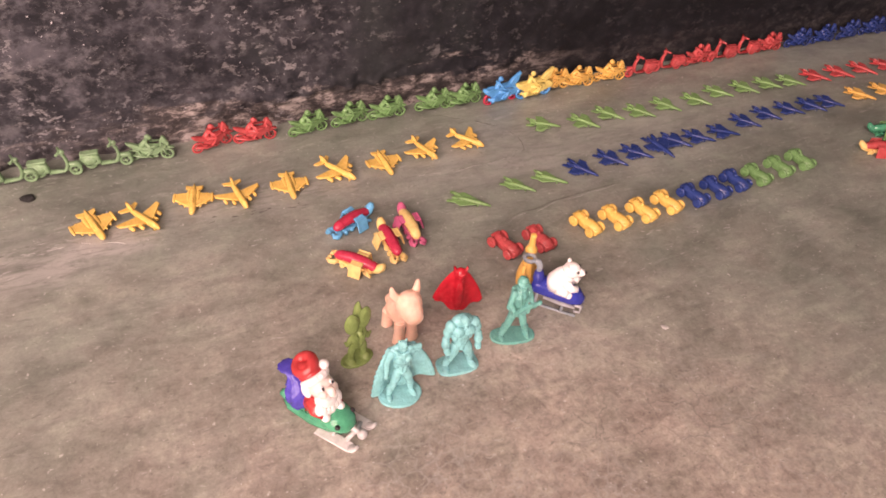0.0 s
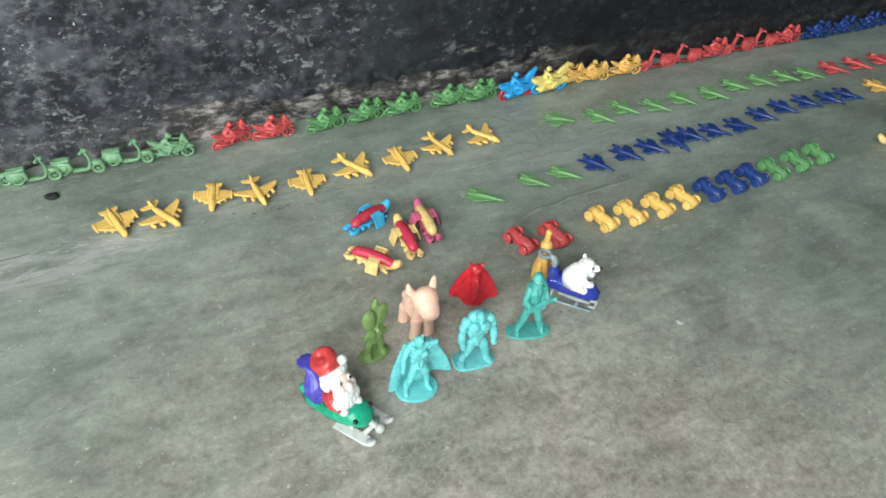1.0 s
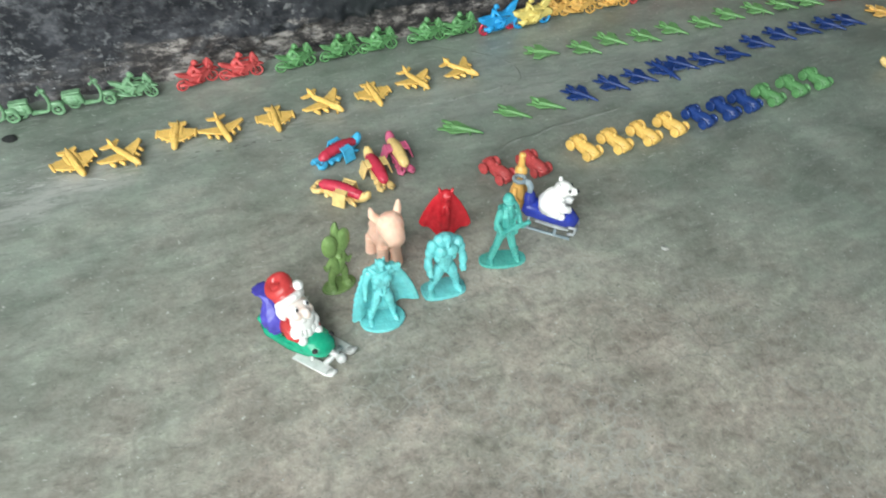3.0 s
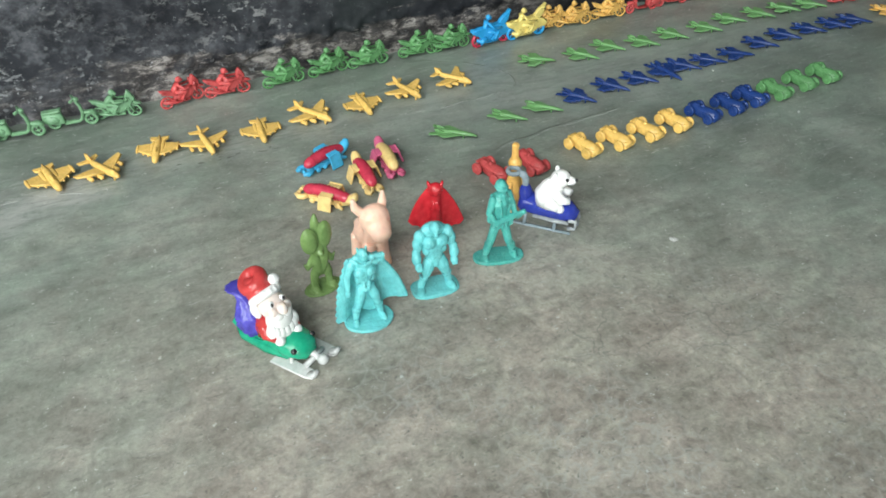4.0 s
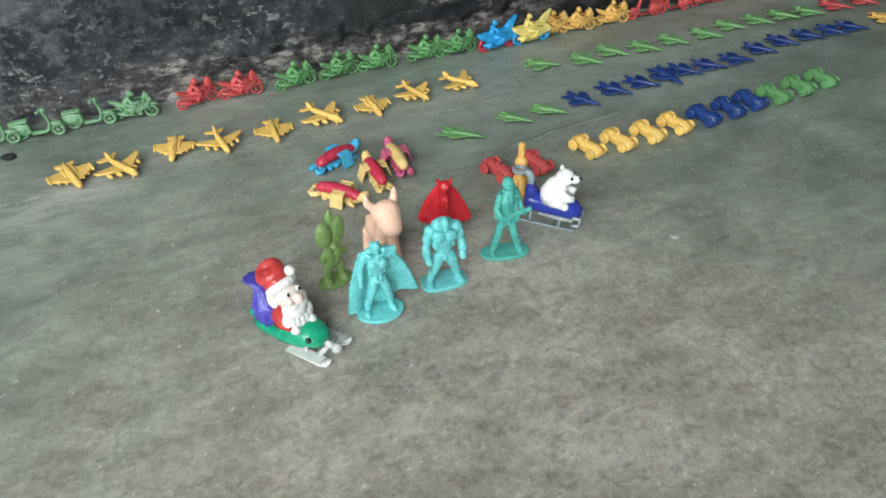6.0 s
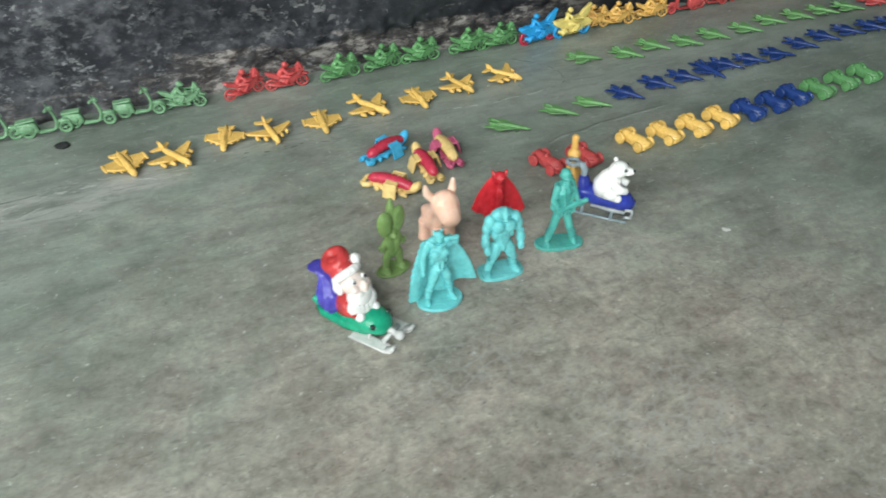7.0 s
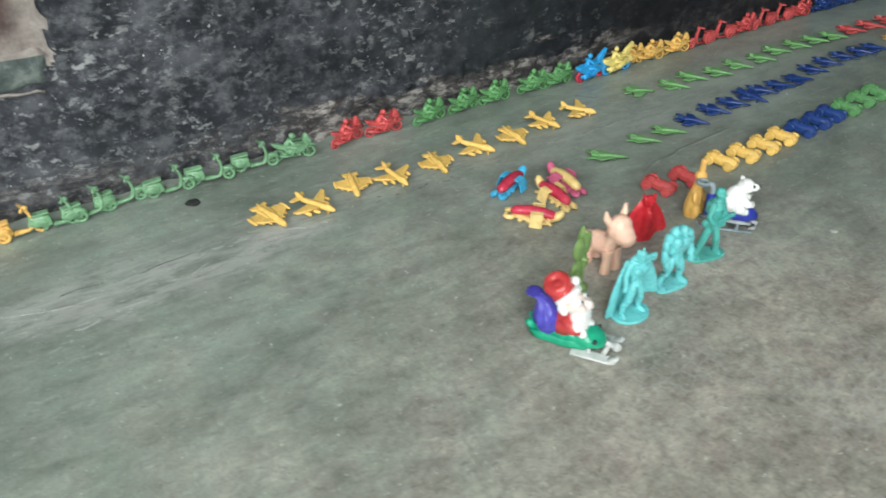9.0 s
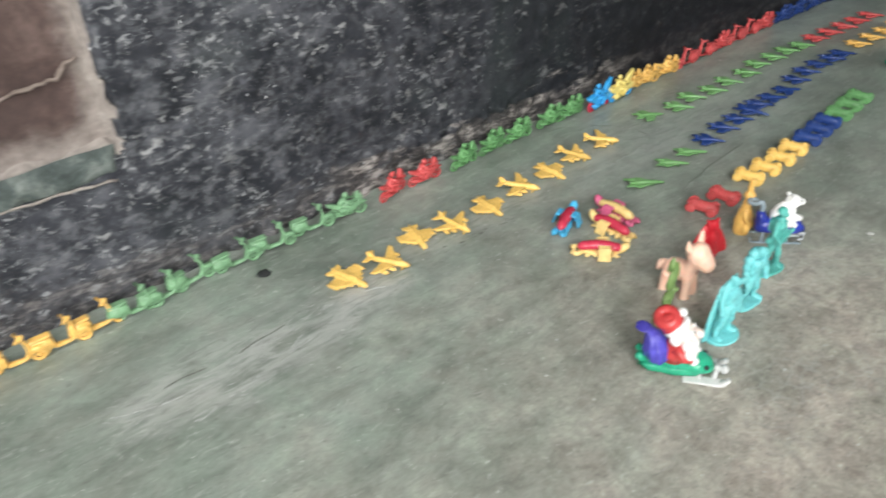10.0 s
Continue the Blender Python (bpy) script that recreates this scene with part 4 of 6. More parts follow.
# ---- toys: racing cars ----
def racing_car(m_, label, group):
    t = thing("toy_racing_car", label, "toy car", group)
    s = Shape()
    up = pose(0, 0, 0.0046)
    s.plate([(0.0130, -0.0046), (0.0136, 0), (0.0130, 0.0046), (0.0050, 0.0052), (-0.0030, 0.0046), (-0.0110, 0.0030), (-0.0126, 0), (-0.0110, -0.0030), (-0.0030, -0.0046), (0.0050, -0.0052)], 0.0050, up, 0.0016)
    s.tube([(-0.0118, 0, 0.0058), (-0.0080, 0, 0.0064), (-0.0030, 0, 0.0058), (0.0030, 0, 0.0060), (0.0080, 0, 0.0058), (0.0122, 0, 0.0046)], [0.0024, 0.0032, 0.0034, 0.0038, 0.0038, 0.0026], 14, 1.3)
    s.ell((0.0070, 0, 0.0062), (0.0062, 0.0044, 0.0036), (0, 8, 0), 14, 8)
    s.ring((-0.0016, 0, 0.0080), 0.0025, 0.0007, (0, 4, 0), 16, 6)
    s.ell((-0.0018, 0, 0.0092), (0.0017, 0.0016, 0.0017))
    s.box((-0.0066, 0, 0.0080), (0.0044, 0.0040, 0.0034), (0, 6, 0), 0.0010)
    for k in range(3):
        s.box((-0.0086 + 0.0020 * k, 0, 0.0098), (0.0009, 0.0030, 0.0007), (0, 6, 0), 0.0002)
    part("body", s, m_, t)
    s = Shape()
    s.box((0.0122, 0, 0.0032), (0.0026, 0.0104, 0.0022), bev=0.0008)
    part("front_bumper", s, m_, t)
    s = Shape()
    s.box((-0.0118, 0, 0.0078), (0.0026, 0.0086, 0.0016), bev=0.0005)
    s.box((-0.0112, 0, 0.0058), (0.0016, 0.0034, 0.0036), bev=0.0003)
    part("rear_wing", s, m_, t)
    for x, y, r, w in ((0.0086, 0.0070, 0.0042, 0.0026), (0.0086, -0.0070, 0.0042, 0.0026), (-0.0088, 0.0068, 0.0045, 0.0027), (-0.0088, -0.0068, 0.0045, 0.0027)):
        s = Shape()
        sg = 1 if y > 0 else -1
        s.cyl((0, 0, 0), r, w, (90, 0, 0), 20, bev=0.0007)
        s.cyl((0, sg * w * 0.50, 0), r * 0.26, 0.0008, (90, 0, 0), 10, bev=0.0002)
        s.tube([(0, 0, 0), (0, -sg * 0.0042, 0)], 0.0013, 6)
        o = part("wheel", s, m_, t)
        o.location = (x, y, r)
    return t


G_C = "toy racing cars in a row"
row_of(racing_car(PL["red"], "red plastic toy racing car on the floor", G_C), [(0.2410, 0.3440, -72), (0.2670, 0.3420, -79)], 0.89)
row_of(racing_car(PL["yellow"], "yellow plastic toy racing car on the floor", G_C), [(0.3083, 0.3450, -74), (0.3325, 0.3440, -73), (0.3572, 0.3445, -72), (0.3815, 0.3465, -72)], 0.89)
row_of(racing_car(PL["navy"], "dark blue plastic toy racing car on the floor", G_C), [(0.4070, 0.3470, -74), (0.4308, 0.3490, -75), (0.4525, 0.3515, -76)], 0.89)
row_of(racing_car(PL["green"], "green plastic toy racing car on the floor", G_C), [(0.4755, 0.3520, -77), (0.5020, 0.3550, -79), (0.5270, 0.3570, -82)], 0.89)


# ---- toys: two-coloured snap-together crawlers ----
def crawler(body, frame_m, flap, label):
    t = thing("toy_crawler", label, "toy", "snap-together toys")
    s = Shape()
    pts, rad = [(-0.0172, 0, 0.0058), (-0.0160, 0, 0.0062)], [0.0010, 0.0021]
    for k in range(27):
        x = -0.0140 + 0.0011 * k
        f = k / 26
        pts.append((x, 0, 0.0080 - 9 * (x + 0.002) ** 2))
        rad.append((0.0025 + 0.0013 * math.sin(math.pi * (0.12 + 0.80 * f))) * (1.0 if k % 2 or k > 22 or k < 4 else 0.80))
    pts += [(0.0160, 0, 0.0050)]
    rad += [0.0018]
    s.tube(pts, rad, 16, 1.22)
    part("shell", s, body, t)
    s = Shape()
    s.plate([(0.0165 * math.cos(a), (0.0046 + 0.0007 * math.cos(11 * a)) * math.sin(a)) for a in [2 * math.pi * i / 44 for i in range(44)]], 0.0028, pose(0, 0, 0.0034), 0.0007)
    s.tube([(0.0120, 0, 0.0042), (0.0165, 0, 0.0056), (0.0194, 0, 0.0082), (0.0204, 0, 0.0104)], [0.0030, 0.0031, 0.0026, 0.0013], 12, 1.2)
    for sg in (1, -1):
        s.tube([(-0.0135, sg * 0.0018, 0.0036), (-0.0160, sg * 0.0044, 0.0032), (-0.0188, sg * 0.0048, 0.0032), (-0.0208, sg * 0.0034, 0.0036), (-0.0204, sg * 0.0016, 0.0042), (-0.0188, sg * 0.0014, 0.0044)], [0.0020, 0.0019, 0.0018, 0.0016, 0.0013, 0.0010], 9)
        for x in (-0.0095, -0.0035, 0.0085):
            s.ell((x, sg * 0.0042, 0.0018), (0.0020, 0.0014, 0.0018))
        s.tube([(0.0085, sg * 0.0034, 0.0034), (0.0110, sg * 0.0062, 0.0030), (0.0136, sg * 0.0066, 0.0022)], [0.0016, 0.0013, 0.0010], 7)
    part("chassis", s, frame_m, t)
    for sg in (1, -1):
        s = Shape()
        s.box((0.0024, sg * 0.0056, 0.0090), (0.0088, 0.0040, 0.0013), (sg * -12, 0, 0), 0.0004)
        s.box((0.0024, sg * 0.0090, 0.0052), (0.0094, 0.0013, 0.0096), (sg * 18, 0, 0), 0.0004)
        part("flap", s, flap, t)
    return t


for x, y, a, b, f, fl_, lab in (
        (0.1490, 0.4010, 24, "crimson", "cyan", "cyan", "red and blue plastic snap-together toy with side flaps"),
        (0.1385, 0.3600, -45, "crimson", "cream", "cream", "red and yellow plastic snap-together toy with side flaps"),
        (0.1665, 0.3730, 90, "crimson", "cream", "cream", "red and yellow plastic toy with folded side flaps"),
        (0.1855, 0.3840, 88, "cream", "pink", "pink", "yellow and pink plastic snap-together toy with side flaps"),
        (0.6100, 0.3470, 155, "red", "cream", "red", "red and yellow plastic toy on the floor"),
        (0.6400, 0.3650, 150, "emerald", "emerald", "green", "green plastic snap-together toy on the floor")):
    o = crawler(PL[b], PL[f], PL[fl_], lab)
    o.matrix_basis = pose(x, y, 0, 0, 0, a) @ Matrix.Diagonal((0.94, 0.96, 1, 1))


# ---- figurines (front is +x) ----
def limb(s, pts, r):
    s.tube(pts, r, 10)
    for p, q in ((pts[0], r[0]), (pts[-1], r[-1])):
        s.ell(p, (q, q, q), u=10, v=6)
    return s


def caped_hero():
    s = Shape()
    s.plate(oval(0.0092, 0.0132, 26, 0.05), 0.0018, pose(0.001, 0, 0.0009), 0.0005)
    for sg in (1, -1):
        # long straddling legs with boots
        s.tube([(0.0006, sg * 0.0018, 0.0212), (0.0020, sg * 0.0036, 0.0160), (0.0018, sg * 0.0048, 0.0118)], [0.0027, 0.0027, 0.0020], 12)
        s.ell((0.0028, sg * 0.0049, 0.0116), (0.0015, 0.0017, 0.0018), u=10, v=6)
        s.tube([(0.0016, sg * 0.0049, 0.0112), (0.0002, sg * 0.0058, 0.0070), (0.0006, sg * 0.0066, 0.0024)], [0.0019, 0.0021, 0.0015], 10)
        s.cyl((0.0008, sg * 0.0056, 0.0084), 0.0023, 0.0010, (sg * 10, 0, 0), 12, 0.0026, 0.0003)
        s.ell((0.0026, sg * 0.0068, 0.0025), (0.0034, 0.0016, 0.0013), (0, 0, sg * 12))
        s.ell((0.0030, sg * 0.0026, 0.0306), (0.0020, 0.0029, 0.0022), (0, 0, sg * 10))
        s.ell((-0.0002, sg * 0.0060, 0.0334), (0.0025, 0.0026, 0.0026))
        s.ell((0.0012, sg * 0.0034, 0.0268), (0.0022, 0.0016, 0.0034), (sg * 10, 0, 0))
        for k in range(3):
            s.ell((0.0033, sg * 0.0012, 0.0274 - 0.0021 * k), (0.0011, 0.0012, 0.0010), u=8, v=6)
            s.ell((0.0026, sg * 0.0032, 0.0288 - 0.0016 * k), (0.0009, 0.0013, 0.0006), (sg * 20, 0, 0), 8, 6)
    s.tube([(0, 0, 0.0198), (0.0005, 0, 0.0240), (0.0006, 0, 0.0290), (0, 0, 0.0345)], [0.0034, 0.0029, 0.0044, 0.0034], 14, 1.25)
    s.cyl((0.0004, 0, 0.0212), 0.0039, 0.0013, (0, 0, 0), 18, None, 0.0003)
    s.box((0.0041, 0, 0.0212), (0.0010, 0.0026, 0.0018), bev=0.0003)
    # one arm hangs by the cape, the other is bent up to the neck
    s.tube([(0, -0.0066, 0.0330), (0.0008, -0.0086, 0.0282), (0.0026, -0.0092, 0.0224)], [0.0021, 0.0018, 0.0014], 10)
    s.ell((0.0030, -0.0094, 0.0206), (0.0017, 0.0015, 0.0020), u=10, v=6)
    s.tube([(0, 0.0064, 0.0336), (0.0012, 0.0092, 0.0342), (0.0022, 0.0090, 0.0372), (0.0024, 0.0052, 0.0378)], [0.0021, 0.0018, 0.0016, 0.0013], 10)
    s.ell((0.0026, 0.0040, 0.0376), (0.0016, 0.0018, 0.0016), u=10, v=6)
    # head under a pointed hood, jaw and brow
    s.tube([(0.0002, 0, 0.0345), (0.0004, 0, 0.0370)], 0.0017, 10)
    s.ell((0.0008, 0, 0.0386), (0.0029, 0.0028, 0.0033))
    s.ell((-0.0010, 0, 0.0362), (0.0024, 0.0052, 0.0024))
    for sg in (1, -1):
        s.tube([(0.0002, sg * 0.0018, 0.0402), (-0.0002, sg * 0.0022, 0.0424)], [0.0010, 0.0004], 7)
    s.ell((0.0030, 0, 0.0376), (0.0010, 0.0014, 0.0010), u=8, v=6)
    s.tube([(0.0026, -0.0018, 0.0400), (0.0036, 0, 0.0397), (0.0026, 0.0018, 0.0400)], 0.0006, 6)
    # cape: a folded sheet behind the legs, wider on one side, with a lumpy fur hem
    n_u, n_v = 20, 10
    grid = []
    for i in range(n_u + 1):
        u = i / n_u
        col = []
        for j in range(n_v + 1):
            v = j / n_v
            y = (-0.0066 + 0.0132 * u) * (1 - v) + (-0.0150 + 0.0358 * u) * v + 0.0020 * math.sin(math.pi * v) * (2 * u - 1)
            z = 0.0358 * (1 - v) + (0.0006 + 0.0060 * u + 0.0012 * math.sin(u * 9)) * v
            x = -0.0022 - 0.0028 * v + 0.0014 * v * math.sin(u * 15) + 0.0030 * v * (2 * u - 1) ** 2
            col.append(Vector((x, y, z)))
        grid.append(col)
    front = [[s.bm.verts.new(p + Vector((0.0009, 0, 0))) for p in c] for c in grid]
    rear = [[s.bm.verts.new(p - Vector((0.0009, 0, 0))) for p in c] for c in grid]
    for i in range(n_u):
        for j in range(n_v):
            s.bm.faces.new((front[i][j], front[i + 1][j], front[i + 1][j + 1], front[i][j + 1]))
            s.bm.faces.new((rear[i][j], rear[i][j + 1], rear[i + 1][j + 1], rear[i + 1][j]))
    for i in range(n_u):
        s.bm.faces.new((front[i][0], rear[i][0], rear[i + 1][0], front[i + 1][0]))
        s.bm.faces.new((front[i][n_v], front[i + 1][n_v], rear[i + 1][n_v], rear[i][n_v]))
    for j in range(n_v):
        s.bm.faces.new((front[0][j], front[0][j + 1], rear[0][j + 1], rear[0][j]))
        s.bm.faces.new((front[n_u][j], rear[n_u][j], rear[n_u][j + 1], front[n_u][j + 1]))
    for j in range(1, n_v + 1):
        a, b = grid[0][j - 1], grid[0][j]
        s.tube([tuple(a), tuple(a.lerp(b, 0.55) + Vector((0, -0.0003 - 0.0005 * abs(math.sin(j * 2.3)), 0))), tuple(b)], [0.0007, 0.0009, 0.0006], 7)
    s.tube([tuple(grid[n_u][j]) for j in range(n_v + 1)], 0.0012, 8)
    s.tube([(-0.0012, -0.0056, 0.0360), (0.0026, -0.0030, 0.0352), (0.0034, 0.0, 0.0346), (0.0026, 0.0030, 0.0352), (-0.0012, 0.0056, 0.0360)], 0.0010, 7)
    return s


def strong_figure():
    s = Shape()
    s.plate([(0.0082 * math.copysign(abs(math.cos(a)) ** 0.6, math.cos(a)), 0.0142 * math.copysign(abs(math.sin(a)) ** 0.6, math.sin(a))) for a in [2 * math.pi * (i + 0.5) / 28 for i in range(28)]], 0.0022, pose(0, 0, 0.0011), 0.0006)
    for sg in (1, -1):
        # thigh, knee, flared boot cuff, shin, boot
        s.tube([(0.0004, sg * 0.0026, 0.0205), (0.0014, sg * 0.0046, 0.0160), (0.0018, sg * 0.0060, 0.0124)], [0.0036, 0.0037, 0.0028], 12)
        s.ell((0.0030, sg * 0.0062, 0.0124), (0.0018, 0.0020, 0.0019), u=10, v=6)
        s.cyl((0.0014, sg * 0.0068, 0.0102), 0.0026, 0.0014, (sg * 16, 0, 0), 14, 0.0033, 0.0004)
        s.tube([(0.0012, sg * 0.0069, 0.0098), (0.0002, sg * 0.0080, 0.0058), (0.0004, sg * 0.0088, 0.0026)], [0.0022, 0.0025, 0.0020], 10)
        s.ell((0.0030, sg * 0.0092, 0.0028), (0.0044, 0.0024, 0.0018), (0, 0, sg * 16))
        # shoulder, biceps, elbow, heavy forearm, fist
        s.ell((-0.0002, sg * 0.0078, 0.0350), (0.0038, 0.0036, 0.0038))
        s.ell((0.0004, sg * 0.0097, 0.0308), (0.0030, 0.0029, 0.0040), (sg * -14, 0, 0))
        s.ell((0.0014, sg * 0.0108, 0.0266), (0.0026, 0.0026, 0.0026))
        s.ell((0.0024, sg * 0.0110, 0.0236), (0.0030, 0.0029, 0.0038))
        s.ell((0.0044, sg * 0.0104, 0.0198), (0.0024, 0.0024, 0.0026))
        for k in range(3):
            s.ell((0.0060, sg * (0.0092 + 0.0011 * k), 0.0188), (0.0011, 0.0006, 0.0012), u=8, v=6)
        s.ell((0.0034, sg * 0.0036, 0.0328), (0.0032, 0.0040, 0.0036), (0, 0, sg * 8))
        s.ell((0.0008, sg * 0.0044, 0.0282), (0.0034, 0.0026, 0.0044), (sg * 16, 0, 0))
    s.tube([(0, 0, 0.0195), (0.0006, 0, 0.0236), (0.0006, 0, 0.0296), (0, 0, 0.0350)], [0.0042, 0.0040, 0.0050, 0.0046], 14, 1.2)
    for k in range(3):
        for sg in (1, -1):
            s.ell((0.0036, sg * 0.0015, 0.0289 - 0.0027 * k), (0.0014, 0.0014, 0.0012), u=8, v=6)
    s.cyl((0.0004, 0, 0.0212), 0.0041, 0.0013, (0, 0, 0), 18, None, 0.0003)
    s.ell((0.0026, 0, 0.0190), (0.0022, 0.0020, 0.0026))
    # hunched neck and low head
    s.ell((-0.0012, 0, 0.0376), (0.0044, 0.0072, 0.0038))
    s.ell((0.0026, 0, 0.0404), (0.0034, 0.0030, 0.0036))
    s.ell((0.0058, 0, 0.0380), (0.0011, 0.0015, 0.0011), u=8, v=6)
    s.tube([(0.0046, -0.0024, 0.0406), (0.0062, 0, 0.0403), (0.0046, 0.0024, 0.0406)], 0.0006, 6)
    return s


def toy_soldier():
    s = Shape()
    s.plate([(0.0085 * math.cos(a) * (1 - 0.18 * abs(math.cos(a))), 0.0176 * math.sin(a) * (1 + 0.1 * math.cos(2 * a))) for a in [2 * math.pi * i / 26 for i in range(26)]], 0.0020, pose(0, 0, 0.0010), 0.0006)
    limb(s, [(0, -0.0022, 0.0250), (0.0008, -0.0050, 0.0140), (-0.0005, -0.0080, 0.0025)], [0.0033, 0.0026, 0.0019])
    limb(s, [(0, 0.0022, 0.0250), (0.0020, 0.0048, 0.0140), (-0.0010, 0.0090, 0.0025)], [0.0033, 0.0026, 0.0019])
    s.ell((0.0018, -0.0084, 0.0026), (0.0036, 0.0018, 0.0014)).ell((0.0012, 0.0094, 0.0026), (0.0036, 0.0018, 0.0014))
    s.tube([(0, 0, 0.0235), (0, 0, 0.0300), (0.0004, -0.0005, 0.0365), (0, -0.0005, 0.0405)], [0.0044, 0.0042, 0.0052, 0.0034], 12, 1.25)
    s.box((0, 0, 0.0262), (0.0080, 0.0104, 0.0018), bev=0.0005)
    s.ell((0.0006, -0.0004, 0.0440), (0.0026, 0.0024, 0.0032))
    s.ell((0.0002, -0.0004, 0.0464), (0.0034, 0.0033, 0.0023))
    s.cyl((0.0006, -0.0004, 0.0452), 0.0043, 0.0010, (0, 8, 0), 18, 0.0036, 0.0003)
    s.cyl((0, 0, 0.0246), 0.0056, 0.0040, (0, 0, 0), 16, 0.0043, 0.0003)
    for k in range(4):
        s.tube([(0.0046, -0.0034 + 0.0022 * k, 0.0262), (0.0052, -0.0038 + 0.0025 * k, 0.0228)], 0.0006, 6)
    for z_ in (0.0100, 0.0072, 0.0046):
        s.ring((-0.0002, -0.0066 - (0.0100 - z_) * 0.22, z_), 0.0020, 0.0006, (12, 0, 0), 12, 5)
        s.ring((0.0000, 0.0070 + (0.0100 - z_) * 0.36, z_), 0.0020, 0.0006, (-16, 0, 0), 12, 5)
    limb(s, [(0, -0.0060, 0.0385), (0.0002, -0.0086, 0.0320), (0.0044, -0.0062, 0.0262)], [0.0024, 0.0021, 0.0016])
    limb(s, [(0, 0.0056, 0.0385), (0.0020, 0.0078, 0.0320), (0.0064, 0.0060, 0.0288)], [0.0024, 0.0021, 0.0016])
    # rifle across the hips
    s.tube([(0.0040, -0.0088, 0.0268), (0.0052, -0.0030, 0.0276), (0.0060, 0.0020, 0.0284), (0.0066, 0.0050, 0.0288), (0.0076, 0.0100, 0.0292), (0.0078, 0.0108, 0.0292), (0.0080, 0.0124, 0.0293)], [0.0022, 0.0016, 0.0018, 0.0017, 0.0012, 0.0016, 0.0014], 8)
    s.box((0.0074, 0.0084, 0.0282), (0.0014, 0.0044, 0.0030), (4, 0, 0), 0.0004)
    s.box((0.0062, 0.0035, 0.0262), (0.0016, 0.0024, 0.0044), bev=0.0004)
    s.ell((-0.0026, -0.0052, 0.0250), (0.0022, 0.0020, 0.0026))
    for sg in (1, -1):
        s.box((0.0040, sg * 0.0026, 0.0345), (0.0012, 0.0026, 0.0028), bev=0.0004)
        s.tube([(0.0040, sg * 0.0036, 0.0390), (0.0048, sg * 0.0030, 0.0320), (0.0044, sg * 0.0028, 0.0275)], 0.0006, 6)
        s.ell((0.0038, sg * 0.0040, 0.0244), (0.0018, 0.0018, 0.0022), u=8, v=6)
        s.ell((0.0002, sg * 0.0066 + (0.0008 if sg > 0 else 0), 0.0092), (0.0030, 0.0027, 0.0012), u=10, v=6)
    s.box((-0.0046, 0, 0.0345), (0.0030, 0.0070, 0.0078), bev=0.0009)
    s.ell((0.0030, -0.0004, 0.0432), (0.0012, 0.0012, 0.0010), u=8, v=6)
    s.ring((0.0002, 0, 0.0405), 0.0026, 0.0009, (0, 0, 0), 14, 6)
    for v in s.bm.verts:
        k = min(1.0, max(0.0, (v.co.z - 0.015) / 0.012))
        v.co = Matrix.Rotation(radians(26 * k), 3, "Z") @ v.co
    return s


def bat_figure():
    s = Shape()
    s.tube([(0.0020, 0, 0.001), (0.0026, 0, 0.010), (0.0026, 0, 0.019), (0.0018, 0, 0.0265)], [0.0034, 0.0044, 0.0038, 0.0034], 12, 1.1)
    # broad flat face under two blunt ears
    s.ell((0.0026, 0, 0.0292), (0.0036, 0.0050, 0.0040), u=16, v=10)
    s.ell((0.0056, 0, 0.0282), (0.0014, 0.0022, 0.0013), u=8, v=6)
    s.tube([(0.0052, -0.0034, 0.0310), (0.0060, 0, 0.0298), (0.0052, 0.0034, 0.0310)], 0.0007, 6)
    for sg in (1, -1):
        s.tube([(0.0018, sg * 0.0038, 0.0304), (0.0014, sg * 0.0048, 0.0326), (0.0014, sg * 0.0052, 0.0338)], [0.0022, 0.0016, 0.0009], 8, 0.7)
        s.ell((0.0054, sg * 0.0020, 0.0298), (0.0008, 0.0011, 0.0008), u=8, v=6)
        s.ell((0.0058, sg * 0.0016, 0.0200), (0.0012, 0.0018, 0.0034), (sg * 12, 0, 0), 8, 6)
        # wing: a draped skin that bows back to a point, with soft folds
        nu, nv = 12, 14
        grid = []
        for i in range(nu + 1):
            u = i / nu
            col = []
            for j in range(nv + 1):
                v = j / nv
                top = 0.0036 + 0.0154 * v ** 0.82 + 0.0012 * math.sin(v * math.pi)
                y = 0.0008 + (top - 0.0008) * u
                hem = 0.0010 + 0.0092 * u ** 2.0 - 0.0018 * math.sin(u * 2.6 * math.pi) * u
                z = 0.0288 * (1 - v) + hem * v
                x = 0.0020 - 0.0022 * u * u + 0.0010 * v * math.sin(u * 8.5) + 0.0016 * v
                col.append(Vector((x, sg * y, z)))
            grid.append(col)
        front = [[s.bm.verts.new(p + Vector((0.0009, 0, 0))) for p in c] for c in grid]
        rear = [[s.bm.verts.new(p - Vector((0.0009, 0, 0))) for p in c] for c in grid]
        for i in range(nu):
            for j in range(nv):
                s.bm.faces.new((front[i][j], front[i + 1][j], front[i + 1][j + 1], front[i][j + 1]))
                s.bm.faces.new((rear[i][j], rear[i][j + 1], rear[i + 1][j + 1], rear[i + 1][j]))
            s.bm.faces.new((front[i][0], rear[i][0], rear[i + 1][0], front[i + 1][0]))
            s.bm.faces.new((front[i][nv], front[i + 1][nv], rear[i + 1][nv], rear[i][nv]))
        for j in range(nv):
            s.bm.faces.new((front[0][j], front[0][j + 1], rear[0][j + 1], rear[0][j]))
            s.bm.faces.new((front[nu][j], rear[nu][j], rear[nu][j + 1], front[nu][j + 1]))
        s.tube([tuple(p) for p in grid[nu]], 0.0010, 8)
    return s


